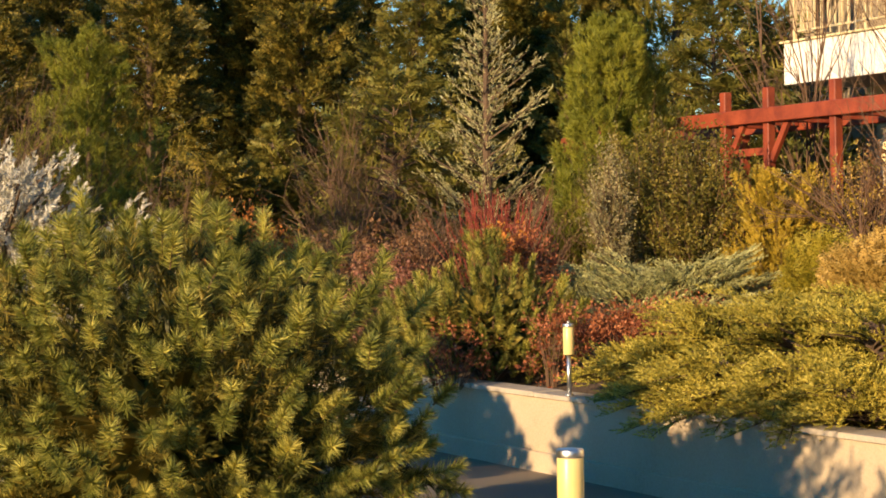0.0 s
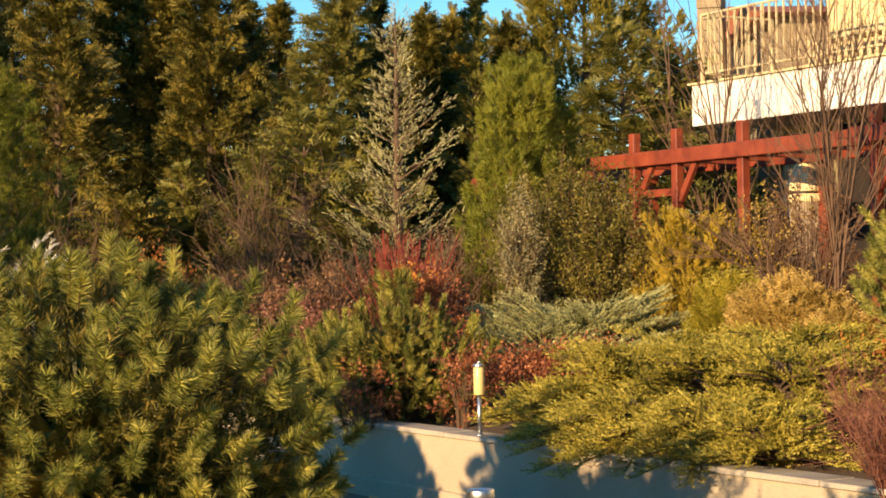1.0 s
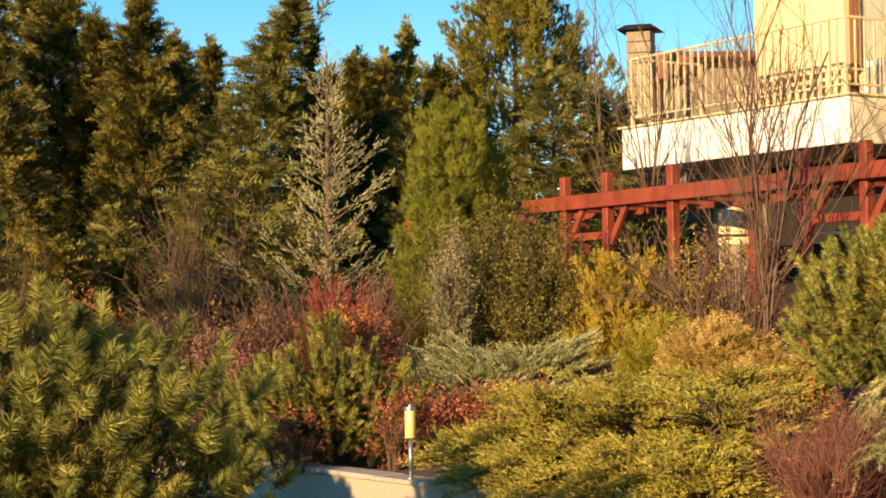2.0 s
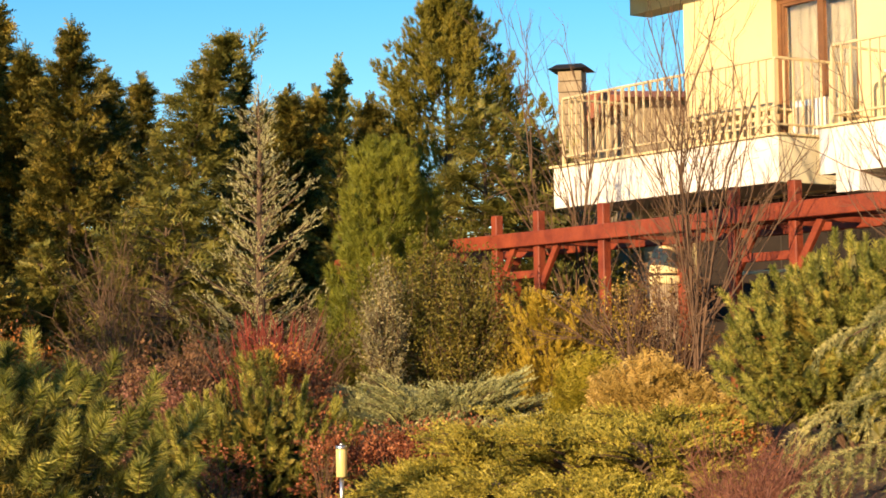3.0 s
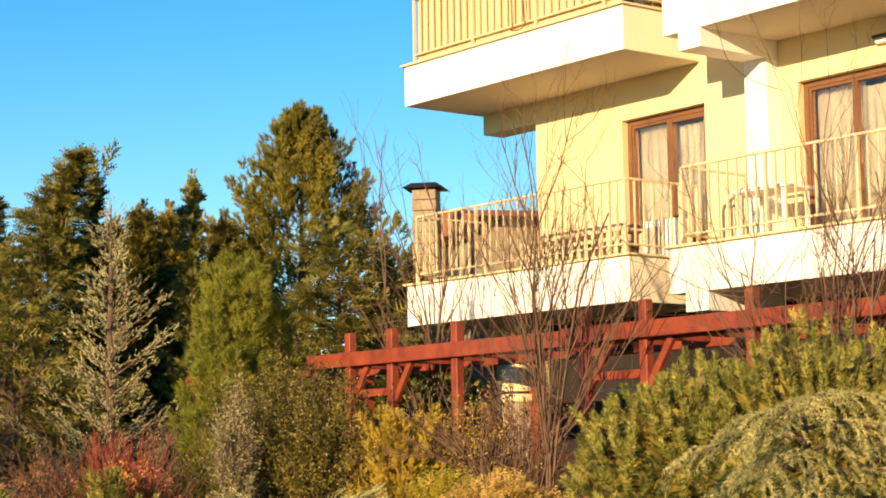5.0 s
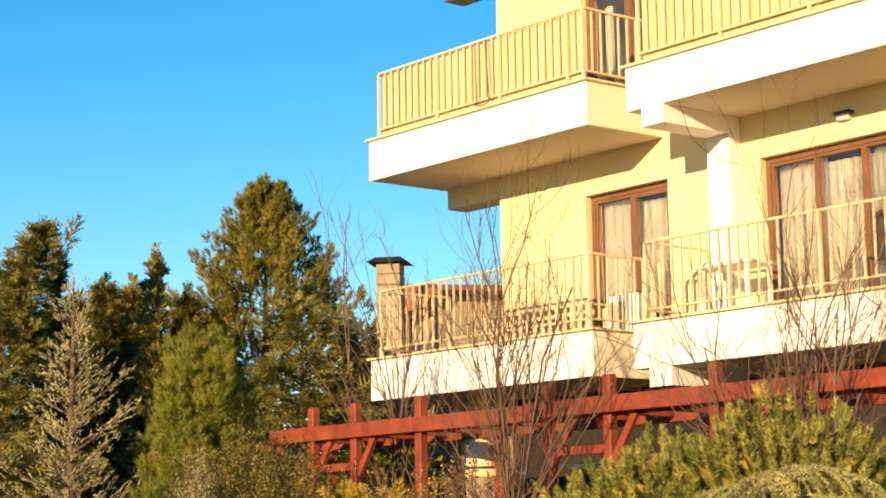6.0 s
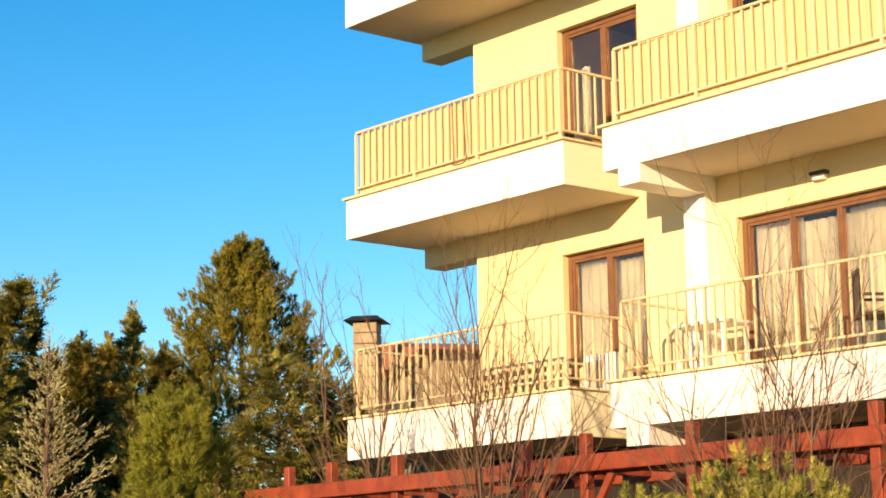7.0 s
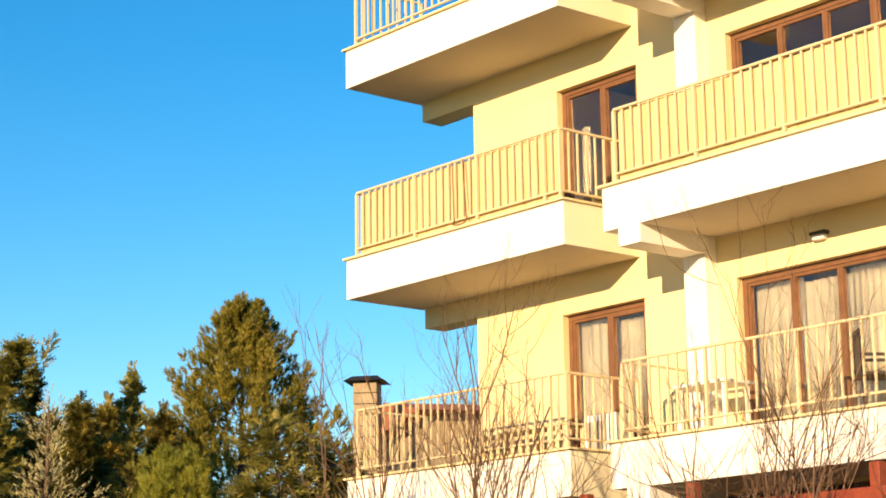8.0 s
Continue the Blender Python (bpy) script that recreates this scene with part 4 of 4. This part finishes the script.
# ---- trees at the back ----
LEYLAND = dict(n=200, power=1.0, plen=1.05, prad=0.125, per=55, elev=0.55, nod=-0.15, length=0.2, k=4, width=0.02, uneven=0.22, leader=0.7, top=0.2)
CYP = [  # bearing, range, height, radius, seed
    (-13.3, 31, 6.7, 2.2, 1), (-8.6, 31, 6.5, 2.1, 3), (-4.15, 31, 6.05, 1.75, 6), (2.25, 34, 5.3, 1.5, 8),
]
kinds = [plume_tree("cypress_tree", on_bed(br, d), h, r, M["cypress"], "tall dark green cypress in the back row", seed=s, **LEYLAND) for br, d, h, r, s in CYP]
for br, d, size, turn, kind in ((-11.1, 33, 1.06, 1.0, 1), (-6.4, 32.5, 1.02, 2.0, 0), (-5.45, 32, 0.97, 3.0, 2), (-3.1, 33.5, 0.92, 4.0, 2), (-9.9, 37, 1.15, 0.5, 0), (-7.4, 37, 1.15, 2.5, 1), (-12.4, 37, 1.2, 3.7, 0),
                                (-2.1, 37, 0.92, 5.2, 1), (0.2, 37, 0.8, 1.7, 1), (1.5, 37, 1.02, 0.8, 3), (3.1, 36, 1.05, 2.2, 3), (4.7, 36, 1.02, 4.4, 3), (-5.2, 38, 0.95, 5.0, 0), (-14.3, 36, 1.1, 1.1, 1), (5.6, 40, 1.05, 0.3, 3)):
    copy_thing(kinds[kind], Matrix.Translation(on_bed(br, d)) @ Matrix.Rotation(turn, 4, "Z") @ Matrix.Scale(size, 4))
plume_tree("bent_cedar", on_bed(-1.2, 31), 5.95, 1.65, M["cedar"], "tall cedar with a wind-bent top", n=190, power=0.95, plen=1.05, prad=0.12, per=55, top=0.2, elev=0.5, nod=-0.15,
           length=0.2, k=4, width=0.02, leader=1.1, seed=21, bend=(1.0, 0), uneven=0.2)
plume_tree("slim_cypress", on_bed(0.85, 32), 5.65, 0.62, M["cypress"], "slim pointed cypress in the back row", n=80, power=0.9, plen=0.6, prad=0.10, per=60, elev=0.7, nod=-0.2, length=0.14, k=3, width=0.024, seed=22)
plume_tree("slim_cypress", on_bed(3.75, 33), 5.75, 0.62, M["cedar"], "slim pointed light green cypress in the back row", n=80, power=0.9, plen=0.7, prad=0.11, per=60, elev=0.9, nod=-0.2, length=0.14, k=3, width=0.024, seed=23)
conifer("blue_cedar", on_bed(1.35, 25.5), 4.15, 1.0, M["bluecedar"], "silvery blue cedar with open upswept branches", limbs=92, power=0.8, rise=0.4, sag=0.2, per=38,
        style="needle", shoot=0.10, nk=16, nl=0.026, nw=0.010, seed=24, irregular=0.4, up=0.2)
plume_tree("big_pine", on_bed(7.0, 38), 7.85, 5.2, M["pinefar"], "large green pine with upturned tufted branches", n=310, foot=0.1, power=0.98, plen=1.0, prad=0.25, per=34, elev=0.75, nod=0.12, inner=0.3,
           style="needle", nk=26, shoot=0.14, nl=0.10, nw=0.018, splay=0.8, up=0.45, seed=25, uneven=0.09, leader=0.8, top=0.45)
conifer("cedar_tree", on_bed(8.1, 32.5), 4.7, 1.5, M["cedar"], "green cedar with layered flat branches", limbs=90, power=0.6, rise=0.25, sag=-0.15, per=34, length=0.42, k=5, width=0.03, seed=26, irregular=0.4)
conifer("cedar_tree", on_bed(9.7, 34), 4.4, 1.5, M["cedar"], "green cedar with layered flat branches", limbs=90, power=0.6, rise=0.25, sag=-0.15, per=34, length=0.42, k=5, width=0.03, seed=27, irregular=0.4)
conifer("cedar_tree", on_bed(-1.4, 26.5), 2.9, 1.5, M["cedar"], "spreading green cedar with layered branches", limbs=70, power=0.5, rise=0.3, sag=-0.2, per=36, length=0.4, k=5, width=0.025, seed=28, irregular=0.4)
conifer("small_pine", at(13.2, 42, 1.0), 6.2, 0.9, M["pinefar"], "small pine beyond the red roof", limbs=60, power=0.6, rise=0.4, sag=0.1, per=24, style="needle", shoot=0.25, nk=20, nl=0.15, nw=0.025, seed=29, up=0.5)
SOFT = dict(elev=1.1, nod=0.05, style="needle", nk=36, shoot=0.1, nl=0.085, nw=0.007, splay=0.9, up=0.35, inner=0.3, uneven=0.08, top=0.6)
plume_tree("soft_pine", on_bed(4.75, 23.5), 3.2, 0.58, M["softpine"], "rounded bright green long-needled pine", n=60, foot=0.04, power=0.34, plen=0.62, prad=0.19, per=60, seed=30, bend=(0.2, 0), leader=0.6, **SOFT)
plume_tree("soft_pine", on_bed(6.15, 23.9), 2.65, 0.34, M["softpine"], "rounded green long-needled young pine", n=46, foot=0.05, power=0.5, plen=0.6, prad=0.15, per=38, seed=31, leader=0.5, **SOFT)
plume_tree("young_pine", on_bed(-10.4, 27.5), 4.3, 1.3, M["softpine"], "young green pine with soft tufted branches", n=40, foot=0.05, power=0.45, plen=0.85, prad=0.28, per=80, seed=32, leader=0.7, **dict(SOFT, elev=0.8, uneven=0.3))
conifer("dark_juniper", on_bed(-6.7, 25.5), 2.3, 0.55, M["cypress"], "dark green columnar juniper", limbs=90, power=0.35, rise=1.2, sag=-0.3, per=22, length=0.28, k=5, width=0.022, seed=33)
conifer("dark_juniper", on_bed(-5.0, 26), 2.6, 0.3, M["cedar"], "blue green columnar juniper", limbs=80, power=0.35, rise=1.2, sag=-0.3, per=20, length=0.26, k=5, width=0.022, seed=34)

# ---- bare bushes ----
for i, (br, d, h, s, n) in enumerate(((-12.6, 27, 3.2, 1.0, 20), (-13.6, 26, 3.0, 0.9, 14), (-8.0, 25, 2.2, 0.8, 18), (-2.9, 24.5, 2.4, 0.7, 20), (-3.6, 22.5, 1.3, 0.7, 20),
                                      (-1.9, 22, 1.3, 0.8, 20), (-0.4, 22.5, 1.35, 0.7, 20), (3.0, 23, 1.3, 0.5, 18))):
    bare_bush("bare_bush", on_bed(br, d), h, s, n, M["twig"], "leafless brown twiggy bush", r=0.008, seed=i, forks=2, fine=9)
for i, (br, d) in enumerate(((1.3, 20.6), (1.95, 21.0))):
    bare_bush("red_dogwood", on_bed(br, d), 2.0, 0.36, 80, M["redtwig"], "leafless dogwood bush with dark red stems", r=0.006, seed=40 + i, forks=0)
leafy_bush("brown_shrub", on_bed(-3.2, 21.5), 0.8, 0.5, 0.7, 0.5, 5000, 0.045, M["brownleaf"], "brown withered leafy shrub", seed=3.3)
leafy_bush("brown_shrub", on_bed(-0.9, 21.3), 0.9, 0.5, 0.75, 0.4, 5000, 0.045, M["brownleaf"], "brown withered leafy shrub", seed=4.3)
leafy_bush("orange_shrub", on_bed(-5.6, 23.4), 0.6, 0.5, 0.75, 0.75, 5000, 0.05, M["orange"], "shrub with orange autumn leaves", seed=5.1)
leafy_bush("barberry", on_bed(-1.5, 19.6), 0.5, 0.4, 0.55, 0.5, 5000, 0.035, M["dryleaf"], "pinkish brown barberry with withered leaves", seed=5.7)

# ---- middle of the bed ----
juniper("blue_juniper", on_bed(6.6, 18.6), 0.9, 0.6, 0.3, 90, M["bluejuniper"], "blue green spreading juniper", seed=1, k=4, nw=0.009, rise=0.75, lean=(0.2, -0.2))
juniper("blue_juniper", on_bed(4.6, 19.4), 0.6, 0.5, 0.3, 55, M["bluejuniper"], "small blue green spreading juniper", seed=2, k=4, nw=0.009, rise=0.85)
juniper("blue_juniper", on_bed(5.7, 18.3), 0.6, 0.5, 0.4, 60, M["bluejuniper"], "blue green spreading juniper with pale tips", seed=4, k=4, nw=0.009, rise=0.6)
juniper("blue_juniper", on_bed(7.6, 18.5), 0.7, 0.5, 0.4, 60, M["bluejuniper"], "blue green spreading juniper with pale tips", seed=5, k=4, nw=0.009, rise=0.55, lean=(0.3, 0))
juniper("blue_juniper", on_bed(8.4, 17.9), 0.4, 0.35, 0.2, 40, M["bluejuniper"], "low blue green juniper beside pale stones", seed=3)
leafy_bush("silver_shrub", on_bed(5.0, 20.4), 0.17, 0.17, 0.8, 0.85, 11000, 0.026, M["greyleaf"], "tall shrub with silvery grey leaves", seed=8.1, lump=0.8, freq=3.6, upright=1.4, shoot=9)
leafy_bush("holly_shrub", on_bed(6.6, 21.0), 0.7, 0.6, 0.95, 0.85, 20000, 0.036, M["holly"], "dark green glossy holly shrub", seed=8.9, lump=0.8, freq=3.4, upright=1.0, shoot=8)
leafy_bush("holly_shrub", on_bed(7.8, 20.7), 0.5, 0.5, 0.75, 0.65, 14000, 0.036, M["holly"], "dark green glossy holly shrub", seed=9.9, lump=0.8, freq=3.4, upright=1.0, shoot=8)
plume_tree("golden_hedge", on_bed(9.85, 20.2), 1.25, 0.42, M["hedge"], "golden yellow thuja bush with upright shoots", n=70, foot=0.05, power=0.2, plen=0.45, prad=0.07, per=70, elev=1.25, nod=0.0,
           length=0.08, k=4, width=0.008, seed=91, leader=0.3, uneven=0.15, category="shrub")
leafy_bush("golden_hedge", on_bed(11.0, 20.6), 0.5, 0.4, 0.65, 0.55, 5000, 0.03, M["hedge"], "thin golden privet bush with bare twigs", seed=10.9, lump=0.4, nst=80)
spray_bush("grass_mound", on_bed(11.3, 17.9), 0.42, 0.35, 0.55, 0.2, 3400, 0.13, M["grass"], "rounded green grassy mound", seed=11.3, k=3, width=0.008, up=0.8)
spray_bush("straw_shrub", on_bed(12.9, 17.2), 0.55, 0.45, 0.5, 0.2, 4600, 0.12, M["straw"], "straw coloured feathery shrub", seed=11.9, k=4, width=0.01, up=0.6)
spray_bush("straw_shrub", on_bed(14.4, 16.4), 0.45, 0.35, 0.35, 0.1, 2600, 0.12, M["straw"], "straw coloured feathery shrub", seed=12.4, k=4, width=0.01, up=0.6)

# ---- front of the bed ----
candle_pine("mugo_pine", on_bed(1.3, 17.5), 0.98, 0.6, 0.56, 0.50, 130, 380, 0.22, 0.058, 0.0066, M["pine"], "bushy green mugo pine behind the wall", seed=13.1, lump=0.2, up=1.5, lo=-0.8, lean=0.95, core=0.66, fill=2)
candle_pine("mugo_pine", on_bed(-0.5, 18.3), 0.5, 0.4, 0.5, 0.4, 110, 200, 0.15, 0.055, 0.0062, M["pine"], "small bushy green mugo pine behind the wall", seed=13.9, lump=0.3, up=1.3, lo=-0.5)
candle_pine("mugo_leader", on_bed(1.25, 18.3), 0.16, 0.16, 0.3, 1.0, 9, 260, 0.22, 0.06, 0.0062, M["pine"], "upright leading shoots of a mugo pine", seed=14.2, up=2.5, lo=0.2, core=0.3)
leafy_bush("orange_shrub", on_bed(1.9, 18.9), 0.2, 0.2, 0.3, 0.9, 1100, 0.04, M["orange"], "shrub with orange autumn leaves", seed=14.9)
leafy_bush("barberry", on_bed(2.7, 19.0), 0.24, 0.3, 0.4, 0.75, 2000, 0.035, M["barberry"], "upright dark red barberry bush", seed=15.2)
leafy_bush("barberry", on_bed(0.3, 16.95), 0.27, 0.12, 0.27, 0.25, 1100, 0.032, M["barberry"], "red leaved barberry by the wall", seed=15.7)
leafy_bush("barberry", on_bed(3.2, 16.7), 0.14, 0.15, 0.36, 0.32, 1200, 0.032, M["barberry"], "red leaved barberry by the wall", seed=16.2)
leafy_bush("barberry", on_bed(5.1, 17.0), 0.45, 0.3, 0.2, 0.28, 4500, 0.03, M["barberry"], "low dark red barberry", seed=16.8)
leafy_bush("barberry", on_bed(6.7, 16.9), 0.45, 0.3, 0.2, 0.28, 4000, 0.03, M["barberry"], "low reddish brown barberry", seed=17.4)
for i, (br, d, rx, ry, rz, rise) in enumerate(((6.7, 15.0, 0.6, 0.6, 0.40, 0.1), (8.2, 15.1, 0.85, 0.8, 0.52, 0.25), (10.6, 14.6, 0.85, 0.8, 0.52, 0.25), (12.8, 13.9, 0.8, 0.7, 0.5, 0.25),
                                               (8.4, 14.0, 0.7, 0.6, 0.36, 0.0), (10.4, 13.4, 0.7, 0.6, 0.36, 0.0), (9.9, 16.0, 0.9, 0.7, 0.42, 0.25), (13.0, 15.4, 0.8, 0.7, 0.42, 0.25),
                                               (12.2, 12.9, 0.5, 0.4, 0.3, 0.1), (7.3, 14.4, 0.55, 0.45, 0.3, 0.0), (5.5, 15.7, 0.5, 0.45, 0.3, 0.15))):
    juniper("golden_juniper", on_bed(br, d), rx, ry, rz, 84, M["goldjuniper"], "spreading golden green juniper hanging over the wall", seed=20 + i, lean=(0.25, -0.25), rise=rise, k=4, nw=0.0115, lift=0.85)
bare_bush("dry_bush", on_bed(15.7, 11.6), 0.78, 0.5, 90, M["dryleaf"], "dry pinkish brown twiggy bush", r=0.004, seed=60, forks=2, fine=7)
bare_bush("dry_bush", on_bed(17.0, 12.0), 0.62, 0.45, 50, M["dryleaf"], "dry pinkish brown twiggy bush", r=0.004, seed=61, forks=2, fine=7)
leafy_bush("orange_shrub", on_bed(14.9, 14.5), 0.3, 0.2, 0.22, 0.2, 1500, 0.035, M["orange"], "low shrub with rusty orange leaves", seed=18.3)

# ---- bare trees before the house ----
bare_bush("bare_tree", on_bed(14.2, 19), 4.2, 0.4, 7, M["twig"], "leafless multi-stemmed small tree", r=0.013, seed=70, forks=4, fine=7, category="tree", lean=(-0.4, 0), rise=0.14, fork=0.46)
bare_bush("bare_tree", on_bed(13.4, 18.8), 1.7, 0.9, 8, M["twig"], "leafless shrub with arching twigs", r=0.010, seed=71, forks=2, fine=8, category="tree", lean=(-0.6, 0))
bare_bush("bare_tree", on_bed(22.5, 17), 3.4, 1.3, 13, M["twig"], "leafless wide multi-stemmed small tree", r=0.011, seed=72, forks=4, fine=6, category="tree", rise=0.12, fork=0.44)

bare_bush("bare_tree", on_bed(10.9, 24), 4.5, 0.3, 5, M["twig"], "slim leafless tree beside the house corner", r=0.014, seed=73, forks=3, fine=6, category="tree", rise=0.1, fork=0.3)
leafy_bush("golden_hedge", on_bed(12.3, 20.7), 0.5, 0.4, 0.7, 0.6, 1700, 0.035, M["straw"], "thin straw coloured privet bush with bare twigs", seed=12.9, lump=0.4, nst=120)
leafy_bush("golden_hedge", on_bed(13.4, 21.0), 0.5, 0.4, 0.8, 0.65, 4200, 0.035, M["brownleaf"], "thin brown privet bush with bare twigs", seed=13.3, lump=0.4, nst=120)

# ---- right of the bed ----
candle_pine("mountain_pine", on_bed(18.9, 15.2), 1.12, 0.8, 0.82, 0.80, 520, 180, 0.12, 0.052, 0.0056, M["pine"], "large bushy green mountain pine", seed=31.1, lean=1.05, core=0.72, lump=0.22, up=1.1, lo=-0.7)
candle_pine("mountain_pine", on_bed(22.3, 15.0), 1.0, 0.8, 0.9, 0.9, 480, 180, 0.12, 0.052, 0.0056, M["pine"], "large bushy green mountain pine", seed=32.1, lean=1.05, core=0.72, lump=0.22, up=1.1, lo=-0.7)
weeping_cedar("weeping_cedar", on_bed(21.8, 12.0, 0.0), 1.68, 1.2, 22, M["weeping"], "pale blue green cedar with weeping branches", seed=5)

# ---- near side of the path ----
candle_pine("mugo_pine", at(-8.45, 6.6, 0.37), 0.95, 0.85, 0.75, 0.66, 620, 290, 0.085, 0.050, 0.0034, M["pine"], "bushy mugo pine with yellow green needle tips", seed=41.1, lump=0.24, freq=3.2, up=0.5, lo=-0.8, square=0.3, shell=(0.5, 0.8))
conifer("silver_spruce", at(-12.9, 8.2, 0.37), 1.56, 0.85, M["silver"], "silvery white blue spruce", limbs=130, foot=0.05, power=0.5, rise=0.3, sag=0.1, per=26,
        style="needle", shoot=0.09, nk=26, nl=0.026, nw=0.009, seed=81, up=0.4)
# unseen shrubs beside the path, added to cast shade on the wall
for a, r, h, s in ((7.3, 1.1, 0.85, 1.0), (8.75, 0.9, 1.15, 2.0), (11.3, 0.8, 1.2, 3.0), (12.6, 0.6, 0.85, 4.0)):
    pine_bush("mugo_pine", G(a, -15.0, 0.37), r, 0.85, h, 0.9, 170, 8, 36, 0.1, 0.07, 0.016, 0.15, M["pine"], "unseen mugo pine added to shade the wall", seed=43.1 + s)

# unseen dark trees added behind the camera, off the sun side, to dim skylight
back = conifer("cypress_tree", at(120, 16, -0.5), 9.0, 2.0, M["cypress"], "unseen tall dark cypress added to dim skylight", limbs=90, power=0.7, rise=0.6, sag=-0.3, per=22, length=0.8, k=3, width=0.12, seed=90)
for br, d in ((85, 18), (100, 15), (138, 15), (155, 17), (172, 15), (70, 20), (-60, 20), (-78, 18)):
    copy_thing(back, Matrix.Translation(at(br, d, -0.5)))


def boulder(loc, sx, sy, sz, seed, label):
    bm = bmesh.new()
    bmesh.ops.create_icosphere(bm, subdivisions=3, radius=1)
    for v in bm.verts:
        v.co *= 1 + 0.35 * noise.noise(v.co * 1.3 + Vector((seed, 0, 0))) + 0.08 * noise.noise(v.co * 5)
        v.co = Vector((v.co.x * sx, v.co.y * sy, v.co.z * sz)) + loc
    ob = part("boulder", bm, M["coping"], None)
    return tagged(ob, label, "stone", "garden stones")


boulder(on_bed(9.6, 17.6), 0.3, 0.2, 0.16, 4.0, "low pale weathered stone in the bed")
